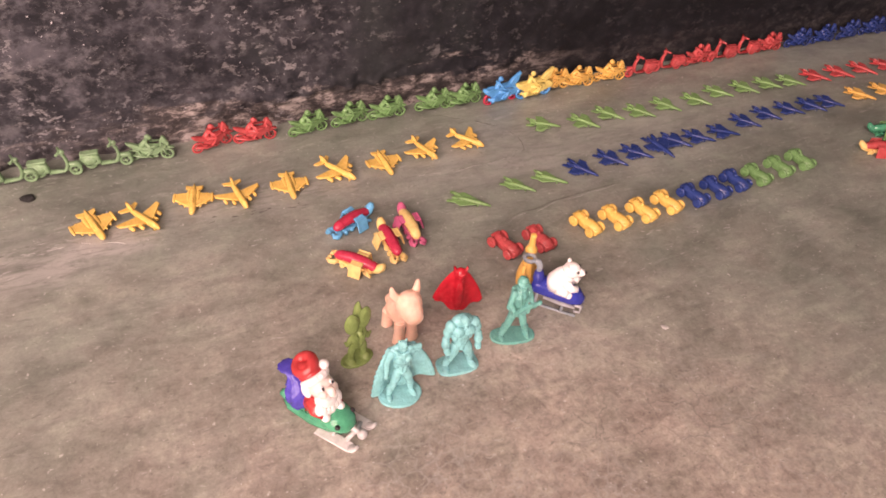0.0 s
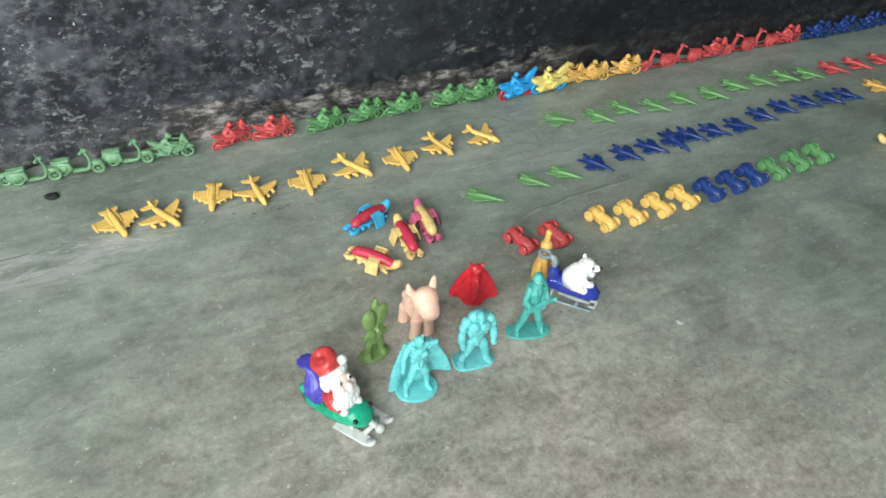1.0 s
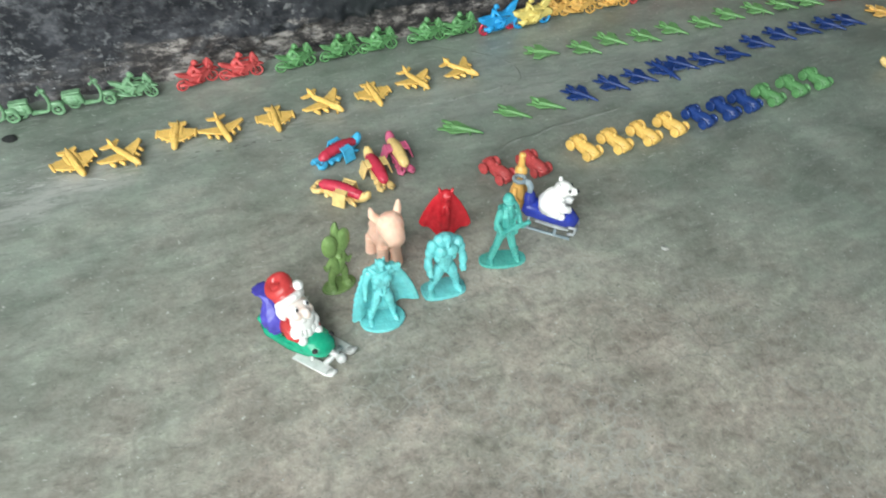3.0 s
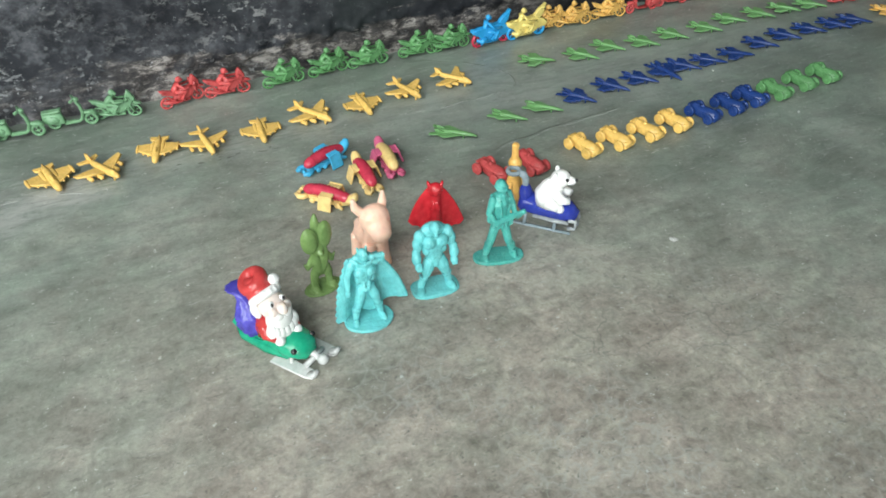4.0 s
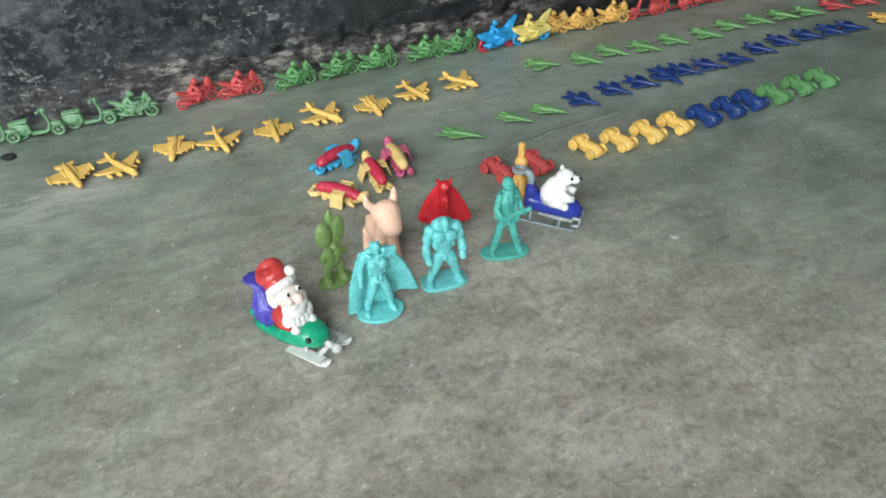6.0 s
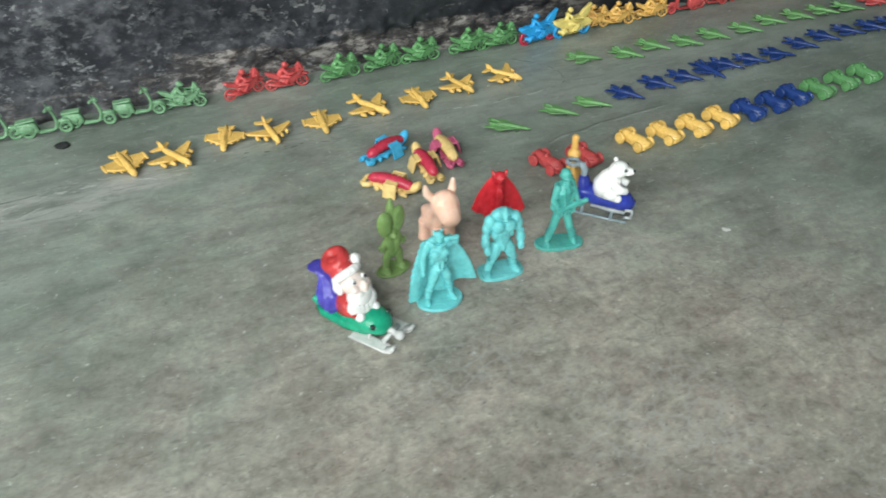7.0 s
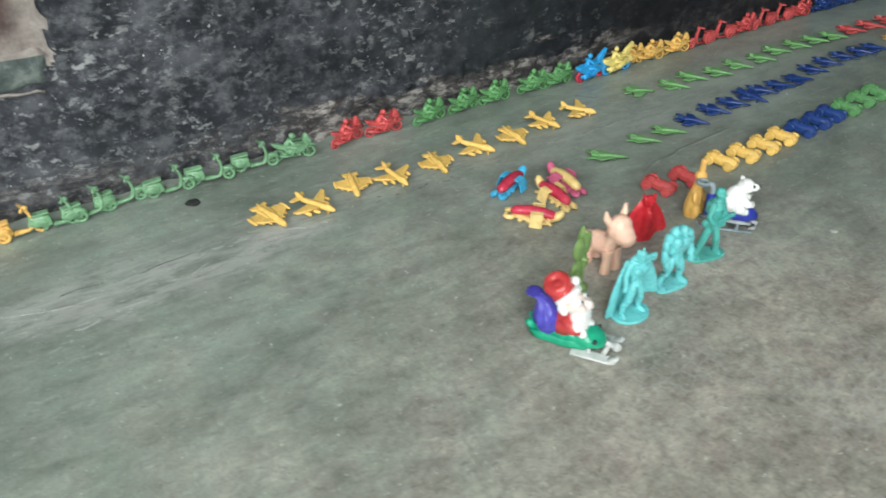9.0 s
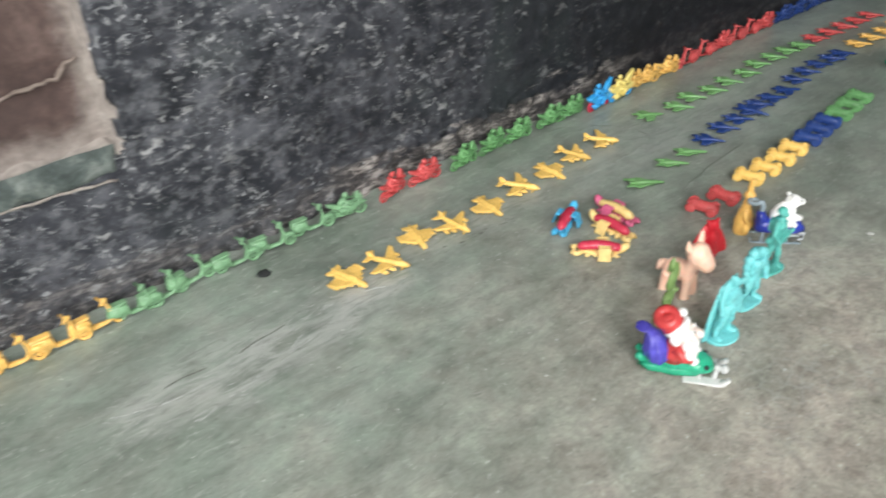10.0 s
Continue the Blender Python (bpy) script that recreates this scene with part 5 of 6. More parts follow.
def peach_animal():
    s = Shape()
    s.tube([(-0.0190, 0, 0.0175), (-0.0120, 0, 0.0180), (-0.0040, 0, 0.0190), (0.0020, 0, 0.0215)], [0.0066, 0.0080, 0.0078, 0.0066], 14)
    s.ell((-0.0170, 0, 0.0165), (0.0066, 0.0072, 0.0074))
    for sg in (1, -1):
        s.tube([(0.0020, sg * 0.0040, 0.0180), (0.0030, sg * 0.0046, 0.0100), (0.0034, sg * 0.0050, 0.0004)], [0.0044, 0.0038, 0.0047], 12)
        s.tube([(-0.0165, sg * 0.0044, 0.0150), (-0.0178, sg * 0.0050, 0.0080), (-0.0172, sg * 0.0052, 0.0004)], [0.0050, 0.0040, 0.0045], 12)
        out = 1.0 if sg > 0 else 1.45
        s.tube([(0.0020, sg * 0.0056, 0.0395), (0.0012, sg * 0.0070 * out, 0.0450), (0.0006, sg * 0.0076 * out, 0.0508)], [0.0030, 0.0027, 0.0012], 10)
    s.tube([(0.0000, 0, 0.0220), (0.0030, 0, 0.0280), (0.0044, 0, 0.0330)], [0.0064, 0.0058, 0.0064], 12)
    s.ell((0.0056, 0, 0.0365), (0.0098, 0.0092, 0.0092))
    s.ell((0.0112, 0, 0.0332), (0.0084, 0.0078, 0.0070))
    s.ell((0.0160, 0, 0.0314), (0.0054, 0.0064, 0.0054))
    s.tube([(-0.0225, 0, 0.0190), (-0.0265, 0, 0.0165), (-0.0285, 0, 0.0110)], [0.0030, 0.0040, 0.0024], 9)
    return s


def mouse_figure():
    s = Shape()
    s.plate(oval(0.0062, 0.0104, 24), 0.0018, pose(0.001, 0, 0.0009), 0.0005)
    for sg in (1, -1):
        s.ell((0.0022 - sg * 0.0006, sg * 0.0044, 0.0332), (0.0017, 0.0047, 0.0080), (sg * -3, 0, sg * 6), 16, 10)
        s.ell((0.0035 - sg * 0.0006, sg * 0.0044, 0.0330), (0.0009, 0.0033, 0.0062), (sg * -3, 0, sg * 6), 14, 8)
        # arms, trunk and thighs like leaves
        s.ell((0.0018, sg * 0.0046, 0.0205), (0.0015, 0.0020, 0.0058), (sg * 30, 0, 0), 12, 8)
        s.ell((0.0026, sg * 0.0020, 0.0188), (0.0018, 0.0025, 0.0078), (sg * -14, 0, 0), 14, 9)
        s.ell((0.0014, sg * 0.0036, 0.0112), (0.0019, 0.0026, 0.0062), (sg * 12, 0, 0), 12, 8)
        s.tube([(0.0016, sg * 0.0062, 0.0180), (0.0018, sg * 0.0080, 0.0190), (0.0018, sg * 0.0088, 0.0204)], [0.0010, 0.0009, 0.0005], 7)
        s.tube([(0.0016, sg * 0.0064, 0.0178), (0.0018, sg * 0.0084, 0.0174)], [0.0009, 0.0005], 7)
        s.tube([(0.0010, sg * 0.0042, 0.0072), (0.0012, sg * 0.0040, 0.0016)], [0.0021, 0.0020], 9)
        s.ell((0.0022, sg * 0.0048, 0.0025), (0.0034, 0.0026, 0.0015))
    s.ell((0.0006, 0, 0.0150), (0.0028, 0.0034, 0.0064))
    s.ell((0.0014, 0, 0.0262), (0.0030, 0.0038, 0.0036)).ell((0.0044, 0, 0.0252), (0.0022, 0.0018, 0.0015))
    s.tube([(0, 0.0004, 0.036), (0, 0.0008, 0.0415), (0, 0.0014, 0.0455)], [0.0026, 0.0022, 0.0008], 8)
    return s


def stand(x, y, a, k=1.0, kz=1.0):
    return pose(x, y, 0, 0, 0, a) @ Matrix.Diagonal((k, k, k * kz, 1))


figure("hero_figurine", caped_hero(), PL["teal"], "turquoise plastic caped figurine standing on an oval base", "figurine", stand(0.1272, 0.2560, -92, 1.0, 1.1), 0.0003, "turquoise figurines")
figure("strong_figurine", strong_figure(), PL["teal"], "turquoise plastic muscular figurine on a base", "figurine", stand(0.1664, 0.2628, -95, 0.90, 1.15), 0.0003, "turquoise figurines")
figure("soldier_figurine", toy_soldier(), PL["sea"], "sea-green plastic toy soldier holding a rifle", "figurine", stand(0.2080, 0.2715, -104, 0.98, 1.08) @ Matrix.Diagonal((1, 0.91, 1, 1)), 0.0003, "turquoise figurines")
figure("bat_figurine", bat_figure(), PL["bat"], "glossy red plastic bat figurine with drooping wings", "figurine", stand(0.1862, 0.3070, -111, 1.0, 1.06) @ Matrix.Diagonal((1, 0.80, 1, 1)), 0.00045)
figure("deer_figurine", peach_animal(), PL["peach"], "peach plastic four-legged animal figurine with upright ears", "figurine", stand(0.1448, 0.2940, -86, 0.93) @ Matrix.Diagonal((0.80, 0.97, 1.0, 1)), 0.0005, "", 14)
figure("mouse_figurine", mouse_figure(), PL["olive"], "olive green flat plastic mouse figurine on a base", "figurine", stand(0.1128, 0.2885, -78, 1.0, 1.04), 0.00045)


def long_neck_figure():
    s = Shape()
    s.tube([(0, 0, 0.0), (0, 0, 0.004), (0, 0, 0.010), (0, 0, 0.017), (0.0004, 0, 0.0240), (0.0006, 0, 0.0300)], [0.0052, 0.0060, 0.0064, 0.0052, 0.0038, 0.0030], 14)
    for sg in (1, -1):
        s.ell((0.0036, sg * 0.0038, 0.0070), (0.0040, 0.0034, 0.0068))
        s.tube([(0.0010, sg * 0.0040, 0.0220), (0.0030, sg * 0.0062, 0.0170), (0.0050, sg * 0.0046, 0.0130)], [0.0020, 0.0018, 0.0017], 8)
    s.ell((0.0008, 0, 0.0345), (0.0044, 0.0042, 0.0042))
    s.tube([(0.0006, 0, 0.0375), (0.0004, 0, 0.0440), (0.0006, 0, 0.0472)], [0.0024, 0.0021, 0.0023], 10)
    s.ell((0.0006, 0, 0.0472), (0.0023, 0.0023, 0.0012))
    return s


figure("giraffe_figurine", long_neck_figure(), PL["gold"], "orange plastic long-necked figurine", "figurine", stand(0.2362, 0.3090, -75, 0.93), 0.00045)


# ---- toys: snow scooters ----
def snow_scooter_red():
    t = thing("toy_snow_scooter", "green toy snow scooter carrying a red-capped bearded figurine", "toy vehicle", "snow scooters")
    s = Shape()
    s.tube([(-0.0255, 0, 0.0082), (-0.018, 0, 0.0078), (-0.006, 0, 0.0080), (0.004, 0, 0.0096), (0.011, 0, 0.0098), (0.0165, 0, 0.0082), (0.0195, 0, 0.0066)], [0.0036, 0.0046, 0.0052, 0.0062, 0.0062, 0.0050, 0.0028], 16, 1.5)
    s.ell((0.0084, 0, 0.0100), (0.0114, 0.0098, 0.0066), (0, 12, 0), 18, 12)
    s.ell((0.0060, 0, 0.0142), (0.0070, 0.0060, 0.0034), (0, 20, 0), 14, 8)
    s.tube([(-0.0235, 0.0030, 0.0090), (-0.0275, 0.0046, 0.0125)], [0.0036, 0.0020], 9).tube([(-0.0235, -0.0030, 0.0090), (-0.0275, -0.0046, 0.0125)], [0.0036, 0.0020], 9)
    for sg in (1, -1):
        s.plate([(-0.026, 0.0), (-0.020, 0.0035), (-0.004, 0.0040), (0.010, 0.0028), (0.012, 0.0)], 0.0056, pose(0, sg * 0.0058, 0.0066, 0, 0, 0) @ Matrix.Diagonal((1, sg, 1, 1)), 0.0018)
    hull = part("body", s, PL["emerald"], t)
    hull.location = (0, 0, -0.0012)
    for sg in (1, -1):
        part("headlight", Shape().ell((0.0146, sg * 0.0074, 0.0118), (0.0016, 0.0016, 0.0016)), PL["black"], hull, "round black headlight")
    for sg in (1, -1):
        s = Shape()
        s.plate([(0.0016, -0.0036), (0.0016, 0.0036), (0.0240, 0.0034), (0.0275, 0.0022), (0.0285, 0.0), (0.0275, -0.0022), (0.0240, -0.0034)], 0.0016, pose(0, sg * 0.0090, 0.0012), 0.0005)
        s.tube([(0.0245, sg * 0.0090, 0.0014), (0.0285, sg * 0.0092, 0.0036), (0.0292, sg * 0.0092, 0.0052)], [0.0013, 0.0013, 0.0011], 8, 1.8)
        s.tube([(0.0120, sg * 0.0078, 0.0015), (0.0115, sg * 0.0056, 0.0070)], 0.0010, 8)
        part("ski", s, PL["silver"], t)
    s = Shape()
    s.tube([(0.0170, 0, 0.0062), (0.0250, 0, 0.0050)], [0.0022, 0.0018], 8)
    s.tube([(0.0205, -0.0070, 0.0030), (0.0225, 0, 0.0054), (0.0205, 0.0070, 0.0030)], 0.0015, 8)
    s.ell((0.0268, 0, 0.0050), (0.0030, 0.0032, 0.0028))
    part("bumper", s, PL["silver"], t)
    s = Shape()
    prof = [(0.0072, 0.0088, -0.0146), (0.0084, 0.0120, -0.0152), (0.0088, 0.0160, -0.0158), (0.0080, 0.0205, -0.0166), (0.0062, 0.0245, -0.0178), (0.0042, 0.0272, -0.0194), (0.0034, 0.0290, -0.0218), (0.0040, 0.0304, -0.0244), (0.0046, 0.0312, -0.0262), (0.0012, 0.0316, -0.0282)]
    fine_prof = []
    for a, b in zip(prof, prof[1:]):
        fine_prof += [tuple(p + (q - p) * k / 4 for p, q in zip(a, b)) for k in range(4)]
    fine_prof.append(prof[-1])
    rings = []
    for q, z, cx in fine_prof:
        ring_ = []
        for w in [2 * math.pi * k / 48 for k in range(48)]:
            lump = noise.noise(Vector((math.cos(w) * 3.6, math.sin(w) * 3.6, z * 520))) + 0.6 * noise.noise(Vector((math.cos(w) * 8, math.sin(w) * 8, z * 1100)))
            f = q * (1 + 0.05 * math.cos(9 * w) + 0.11 * lump)
            ring_.append(s.bm.verts.new((cx + f * math.cos(w), 1.22 * f * math.sin(w), z)))
        rings.append(ring_)
    for r0, r1 in zip(rings, rings[1:]):
        for k in range(48):
            s.bm.faces.new((r0[k], r0[(k + 1) % 48], r1[(k + 1) % 48], r1[k])).smooth = True
    s.bm.faces.new(rings[0][::-1])
    s.bm.faces.new(rings[-1])
    part("sack", s, PL["indigo"], t, "violet-blue crumpled sack")
    s = Shape()
    s.tube([(-0.0020, 0, 0.0095), (-0.0020, 0, 0.0150), (-0.0014, 0, 0.0205), (-0.0008, 0, 0.0240)], [0.0078, 0.0082, 0.0068, 0.0052], 14)
    for sg in (1, -1):
        s.tube([(-0.0010, sg * 0.0062, 0.0205), (0.0040, sg * 0.0074, 0.0155), (0.0086, sg * 0.0052, 0.0145)], [0.0032, 0.0029, 0.0025], 9)
    # tall round cap with a dished side, its white trim slanting over the brow
    s.tube([(0.0004, 0, 0.0300), (-0.0014, 0, 0.0345), (-0.0030, 0.0004, 0.0385), (-0.0034, 0.0010, 0.0402)], [0.0068, 0.0070, 0.0062, 0.0046], 20)
    s.ring((-0.0024, -0.0008, 0.0392), 0.0046, 0.0031, (30, 14, 0), 28, 12)
    s.slot = 1
    s.ring((0.0010, 0, 0.0318), 0.0062, 0.0019, (0, -20, 0), 26, 9)
    for k in range(16):
        a = 2 * math.pi * k / 16
        s.ell((0.0010 + 0.0066 * math.cos(a) * 0.94, 0.0066 * math.sin(a), 0.0318 + 0.0022 * math.cos(a)), (0.0018, 0.0018, 0.0019), u=8, v=6)
    s.ell((0.0046, 0.0056, 0.0370), (0.0027, 0.0027, 0.0027), u=12, v=8)
    s.tube([(0.0040, 0.0050, 0.0330), (0.0044, 0.0056, 0.0362)], [0.0020, 0.0018], 9)
    # beard in soft locks, moustache, hair at the temples
    s.ell((0.0048, 0, 0.0208), (0.0056, 0.0068, 0.0076), (0, 10, 0), 16, 10)
    for k in range(7):
        a = -1.35 + 0.45 * k
        s.ell((0.0058 + 0.0020 * math.cos(a), 0.0060 * math.sin(a), 0.0178 - 0.0026 * math.cos(a)), (0.0032, 0.0030, 0.0046), u=12, v=8)
    for sg in (1, -1):
        s.ell((0.0086, sg * 0.0026, 0.0236), (0.0022, 0.0032, 0.0016), (sg * 16, 0, 0), 12, 8)
        s.ell((0.0096, sg * 0.0050, 0.0136), (0.0028, 0.0026, 0.0026))
        s.ell((-0.0008, sg * 0.0068, 0.0270), (0.0028, 0.0020, 0.0040))
    s.slot = 2
    s.ell((0.0038, 0, 0.0270), (0.0066, 0.0068, 0.0060), (0, 0, 0), 18, 12)
    s.ell((0.0112, 0, 0.0262), (0.0026, 0.0024, 0.0022), u=14, v=9)
    for sg in (1, -1):
        s.ell((0.0084, sg * 0.0038, 0.0258), (0.0024, 0.0024, 0.0020), u=12, v=8)
    s.slot = 1
    for sg in (1, -1):
        s.ell((0.0092, sg * 0.0032, 0.0290), (0.0010, 0.0015, 0.0016), u=10, v=6)
    s.slot = 3
    for sg in (1, -1):
        s.ell((0.0101, sg * 0.0033, 0.0289), (0.0005, 0.0008, 0.0010), u=8, v=6)
    for v in s.bm.verts:
        k = min(1.0, max(0.0, (v.co.z - 0.017) / 0.010))
        q = Vector((0.0, 0.0, 0.0230))
        v.co = Matrix.Rotation(radians(-26 * k), 3, "Y") @ (v.co - q) + q
    o = part("rider_figurine", s, [PL["cap"], PL["white"], PL["skin"], PL["black"]], t, "red-capped figurine with a white beard")
    o.matrix_basis = pose(-0.0030, 0, -0.0004, 0, 0, -10) @ Matrix.Diagonal((1.1, 1.1, 1.10, 1))
    return t


def snow_scooter_blue():
    t = thing("toy_snow_scooter", "blue toy snow scooter carrying a white bear figurine", "toy vehicle", "snow scooters")
    s = Shape()
    s.tube([(-0.0178, 0, 0.0160), (-0.0140, 0, 0.0156), (-0.004, 0, 0.0146), (0.008, 0, 0.0150), (0.017, 0, 0.0142), (0.0235, 0, 0.0116)], [0.0058, 0.0074, 0.0072, 0.0078, 0.0072, 0.0038], 18, 1.2)
    s.ell((-0.0140, 0, 0.0222), (0.0046, 0.0070, 0.0076), (0, -14, 0))
    part("body", s, PL["royal"], t)
    for sg in (1, -1):
        s = Shape()
        s.tube([(-0.0225, sg * 0.0082, 0.0060), (-0.0215, sg * 0.0082, 0.0016), (-0.0150, sg * 0.0082, 0.0011), (0.0040, sg * 0.0082, 0.0011), (0.0215, sg * 0.0082, 0.0012)], 0.0010, 7, 1.5)
        for x in (-0.0120, 0.0095):
            s.tube([(x, sg * 0.0080, 0.0012), (x + 0.0006, sg * 0.0060, 0.0110)], [0.0016, 0.0011], 7)
        part("runner", s, PL["steel"], t)
    s = Shape()
    s.tube([(0.0190, 0.0072, 0.0108), (0.0240, 0.0062, 0.0106), (0.0250, 0, 0.0106), (0.0240, -0.0062, 0.0106), (0.0190, -0.0072, 0.0108)], 0.0011, 7)
    s.tube([(0.0190, 0.0070, 0.0044), (0.0235, 0.0062, 0.0042), (0.0245, 0, 0.0042), (0.0235, -0.0062, 0.0042), (0.0190, -0.0070, 0.0044)], 0.0011, 7)
    s.tube([(0.0240, 0.0055, 0.0106), (0.0240, 0.0055, 0.0042)], 0.0009, 6).tube([(0.0240, -0.0055, 0.0106), (0.0240, -0.0055, 0.0042)], 0.0009, 6)
    s.tube([(0.0150, 0, 0.0085), (0.0240, 0, 0.0060)], 0.0014, 6)
    for sg in (1, -1):
        s.tube([(-0.0060, sg * 0.0074, 0.0094), (0.0100, sg * 0.0078, 0.0090), (0.0195, sg * 0.0070, 0.0086)], [0.0012, 0.0017, 0.0014], 8)
    part("bumper", s, PL["chrome"], t)
    s = Shape()
    s.tube([(-0.0150, 0, 0.0220), (-0.0150, 0, 0.0290), (-0.0150, 0, 0.0340), (-0.0166, 0, 0.0368), (-0.0206, 0, 0.0380)], [0.0026, 0.0022, 0.0026, 0.0028, 0.0022], 10)
    s.ring((-0.0238, 0, 0.0382), 0.0042, 0.0016, (0, 0, 0), 20, 8)
    part("rack", s, PL["steel"], t)
    s = Shape()
    s.tube([(-0.0070, 0, 0.0130), (-0.0065, 0, 0.0200), (-0.0030, 0, 0.0265), (0.0005, 0, 0.0310)], [0.0094, 0.0103, 0.0088, 0.0066], 18)
    s.ell((0.0026, 0, 0.0348), (0.0075, 0.0070, 0.0066), u=16, v=10)
    s.ell((0.0092, 0, 0.0334), (0.0052, 0.0036, 0.0034))
    for sg in (1, -1):
        s.ell((-0.0005, sg * 0.0050, 0.0400), (0.0018, 0.0024, 0.0024))
        s.tube([(-0.0010, sg * 0.0066, 0.0250), (0.0050, sg * 0.0074, 0.0200), (0.0098, sg * 0.0052, 0.0190)], [0.0040, 0.0034, 0.0030], 10)
        s.tube([(-0.0070, sg * 0.0072, 0.0165), (-0.0010, sg * 0.0084, 0.0158), (0.0024, sg * 0.0082, 0.0138)], [0.0046, 0.0042, 0.0036], 10)
        s.ell((0.0034, sg * 0.0082, 0.0130), (0.0034, 0.0030, 0.0034))
    s.slot = 1
    s.ell((0.0140, 0, 0.0344), (0.0014, 0.0015, 0.0012))
    for sg in (1, -1):
        s.ell((0.0082, sg * 0.0046, 0.0366), (0.0012, 0.0009, 0.0015))
    o = part("bear_figurine", s, [PL["white"], PL["black"]], t, "white bear figurine")
    o.matrix_basis = pose(0.0092, 0, 0.0072, 0, -4, 6) @ Matrix.Diagonal((0.93, 0.93, 0.93, 1))
    return t


snow_scooter_red().matrix_basis = stand(0.0832, 0.2550, -54, 0.92)
snow_scooter_blue().matrix_basis = stand(0.2462, 0.2890, -45, 0.81)


# ---- marks and crumbs on the floor ----
def scar(name, pts, width, material, label, seed, h=0.0004, broken=0.0):
    """A thin uneven raised ridge or filled groove along a line on the floor."""
    bm = bmesh.new()
    P = [Vector((*p, 0)) for p in pts]
    dense = []
    for a, b in zip(P, P[1:]):
        k = max(2, int((b - a).length / 0.003))
        dense += [a.lerp(b, i / k) for i in range(k)]
    dense.append(P[-1])
    rows_ = []
    for i, p in enumerate(dense):
        d = (dense[min(i + 1, len(dense) - 1)] - dense[max(i - 1, 0)]).normalized()
        nrm = Vector((-d.y, d.x, 0))
        f = i / (len(dense) - 1)
        w = width * (0.35 + 1.1 * abs(noise.noise(Vector((i * 0.31, seed, 0))))) * min(1, 8 * f + 0.05, 8 * (1 - f) + 0.05)
        p = p + nrm * 0.0022 * noise.noise(Vector((i * 0.16, seed, 5)))
        rows_.append([bm.verts.new(p + nrm * w * k + Vector((0, 0, z))) for k, z in ((-1, -0.0004), (-0.5, h), (0.5, h), (1, -0.0004))])
    for i, (a, b) in enumerate(zip(rows_, rows_[1:])):
        if broken and noise.noise(Vector((i * 0.21, seed, 9))) < broken - 0.5:
            continue
        for k in range(3):
            bm.faces.new((a[k], a[k + 1], b[k + 1], b[k])).smooth = True
    return part(name, bm, material, floor, label)


def scuff(pts, width, count, material, label, seed, length=0.004):
    """A drift of small thin flakes along a line, where the cement skin has been scraped."""
    rnd = random.Random(seed)
    P = [Vector((*p, 0)) for p in pts]
    bm = bmesh.new()
    for _ in range(count):
        u = rnd.random() * (len(P) - 1)
        i = min(int(u), len(P) - 2)
        c = P[i].lerp(P[i + 1], u - i)
        d = (P[i + 1] - P[i]).normalized()
        nrm = Vector((-d.y, d.x, 0))
        c = c + nrm * rnd.gauss(0, width) + d * rnd.gauss(0, width)
        lg, wd = length * rnd.uniform(0.3, 1.4), length * rnd.uniform(0.08, 0.28)
        tilt = rnd.gauss(0, 0.3)
        ax = (d + nrm * tilt).normalized()
        ay = Vector((-ax.y, ax.x, 0))
        k = rnd.choice((5, 6, 7))
        ring = [bm.verts.new(c + ax * lg * math.cos(2 * math.pi * q / k) * rnd.uniform(0.6, 1.1) + ay * wd * math.sin(2 * math.pi * q / k) * rnd.uniform(0.5, 1.2) + Vector((0, 0, -0.0001))) for q in range(k)]
        mid_ = bm.verts.new(c + Vector((0, 0, 0.00022)))
        for q in range(k):
            bm.faces.new((ring[q], ring[(q + 1) % k], mid_)).smooth = True
    return tagged(part("scuff", bm, material, floor, label), kind="stuff")


for k_, line in enumerate(([(-0.186, 0.443), (-0.157, 0.430), (-0.124, 0.430)], [(-0.110, 0.432), (-0.085, 0.436), (-0.051, 0.441), (-0.030, 0.441)], [(-0.150, 0.405), (-0.126, 0.411), (-0.104, 0.413)], [(-0.095, 0.414), (-0.062, 0.429)], [(-0.026, 0.443), (0.000, 0.434), (0.014, 0.426)])):
    scar("cement_ridge", line, 0.0010, SCAR_M, "pale raised scrape in the cement", 11 + k_, 0.0003, 0.52)
PALE = "drift of pale scraped cement flakes"
scuff([(-0.186, 0.443), (-0.157, 0.430), (-0.124, 0.430), (-0.085, 0.436), (-0.051, 0.441), (-0.030, 0.441)], 0.0030, 40, SCAR_M, PALE, 1)
scuff([(-0.150, 0.405), (-0.126, 0.411), (-0.090, 0.414), (-0.062, 0.429)], 0.0034, 26, SCAR_M, PALE, 2)
scuff([(-0.056, 0.446), (-0.026, 0.443), (0.000, 0.434), (0.020, 0.422)], 0.0040, 34, SCAR_M, PALE, 3, 0.003)
scuff([(0.056, 0.450), (0.085, 0.447), (0.119, 0.457), (0.150, 0.445)], 0.0050, 24, SCAR_M, PALE, 4, 0.003)
scuff([(0.050, 0.440), (0.090, 0.436), (0.140, 0.438)], 0.0040, 10, GROOVE_M, "dark scratches in the cement", 5, 0.005)
scuff([(0.070, 0.407), (0.114, 0.408), (0.130, 0.415)], 0.0030, 16, SCAR_M, PALE, 6, 0.003)
scuff([(0.317, 0.331), (0.385, 0.317), (0.466, 0.298), (0.511, 0.282)], 0.0026, 22, SCAR_M, PALE, 7)
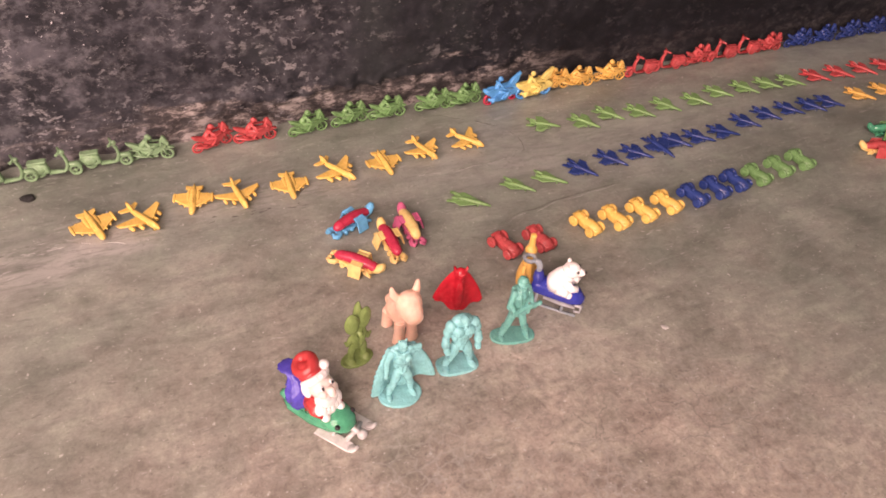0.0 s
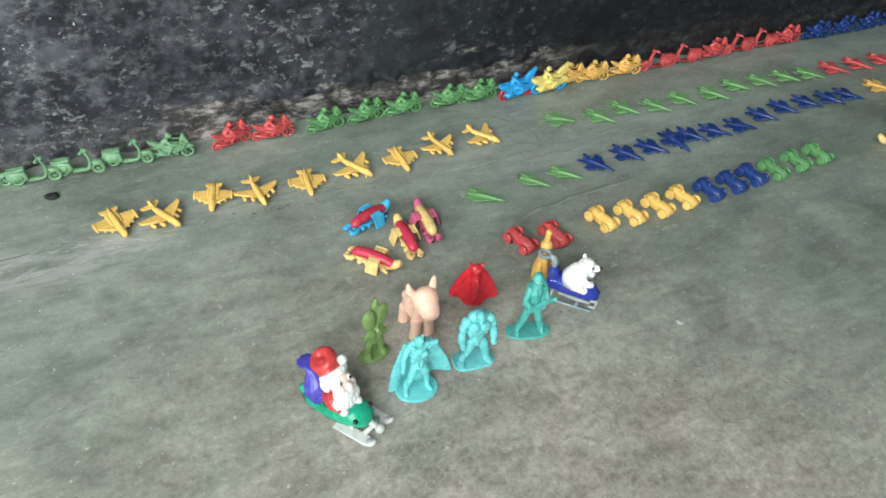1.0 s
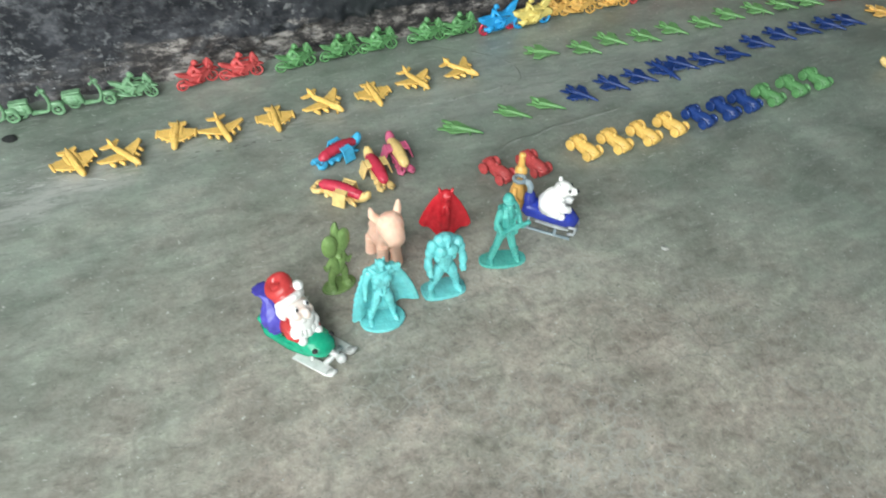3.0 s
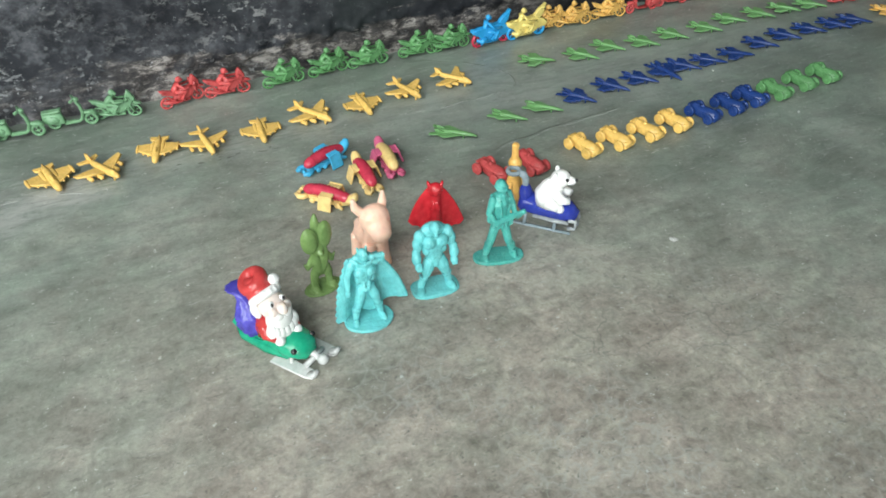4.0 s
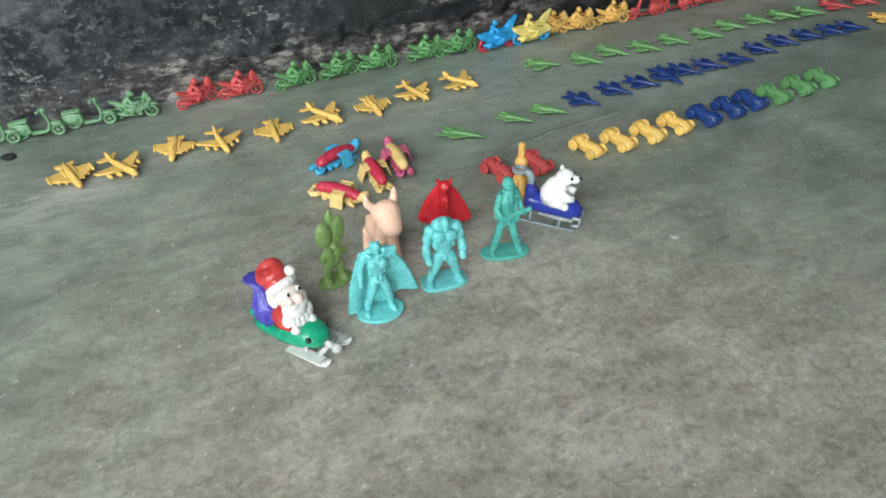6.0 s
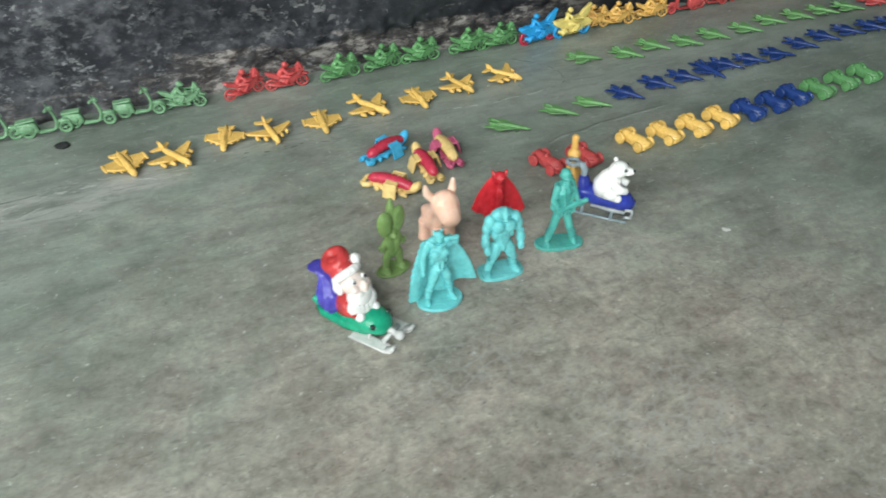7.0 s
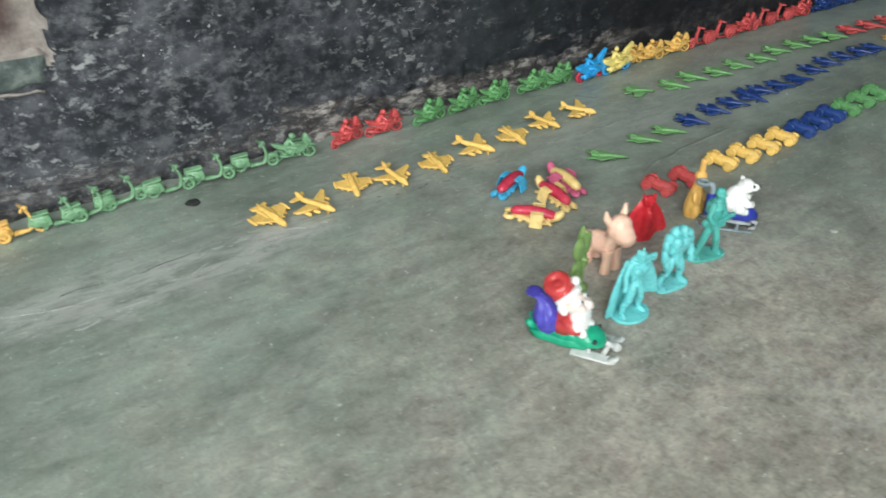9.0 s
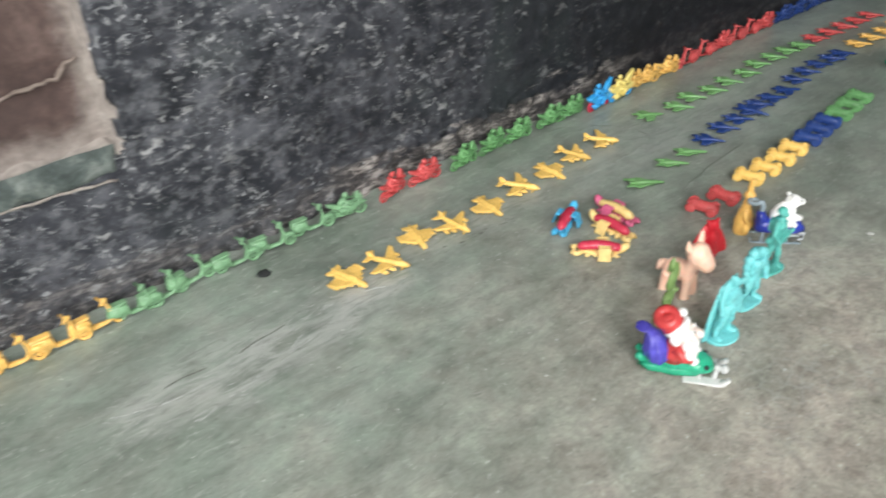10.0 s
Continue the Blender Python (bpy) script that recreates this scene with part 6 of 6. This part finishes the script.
for k_, line in enumerate(([(-0.151, 0.4415), (-0.138, 0.4425), (-0.125, 0.4412)], [(-0.105, 0.4390), (-0.088, 0.4420), (-0.069, 0.4440)])):
    scar("cement_groove", line, 0.0008, GROOVE_M, "dark gouge in the cement", 31 + k_)
scar("cement_ridge", [(0.255, 0.367), (0.271, 0.373), (0.310, 0.378), (0.335, 0.380), (0.362, 0.381)], 0.0005, SCAR_M, "pale raised trowel line in the cement", 3, 0.0003, 0.42)
scar("cement_groove", [(0.255, 0.370), (0.271, 0.3755), (0.310, 0.3800), (0.335, 0.382), (0.362, 0.383)], 0.0006, GROOVE_M, "dark trowel line in the cement", 6)
scar("cement_groove", [(0.252, 0.514), (0.267, 0.512), (0.287, 0.500), (0.305, 0.484), (0.3165, 0.466), (0.316, 0.457), (0.312, 0.446), (0.295, 0.439)], 0.0007, GROOVE_M, "dark curved trowel line in the cement", 4, 0.0002, 0.40)
scar("cement_ridge", [(0.215, 0.440), (0.225, 0.439), (0.249, 0.437), (0.272, 0.437), (0.291, 0.441)], 0.0004, SCAR_M, "pale trowel line in the cement", 2, 0.0003, 0.45)


def crumb(name, x, y, r, material, label, category, seed, uneven=0.8):
    s = Shape()
    s.ell((0, 0, 0), (r, r * 0.75, r * 0.4), (0, 0, seed * 50), 10, 7)
    for v in s.bm.verts:
        v.co *= 1 + uneven * noise.noise(v.co * (1.2 / r) + Vector((seed, 0, 0)))
    ob = new(name, mesh_of(name, s, material))
    ob.location = (x, y, r * 0.22)
    return tagged(ob, label, category)


crumb("debris", -0.0522, 0.4988, 0.0052, DEBRIS_M, "small black scrap of debris lying on the floor", "debris", 0, 0.4)
crumb("cement_chip", 0.3045, 0.2440, 0.0022, CHIP_M, "pale chip of cement on the floor", "chip", 3)
random.seed(5)
for i in range(26):
    crumb("cement_crumb", random.uniform(-0.2, 0.5), random.uniform(0.12, 0.50), random.uniform(0.0006, 0.0012), CHIP_M, "tiny pale cement crumb on the floor", "crumb", i + 4)
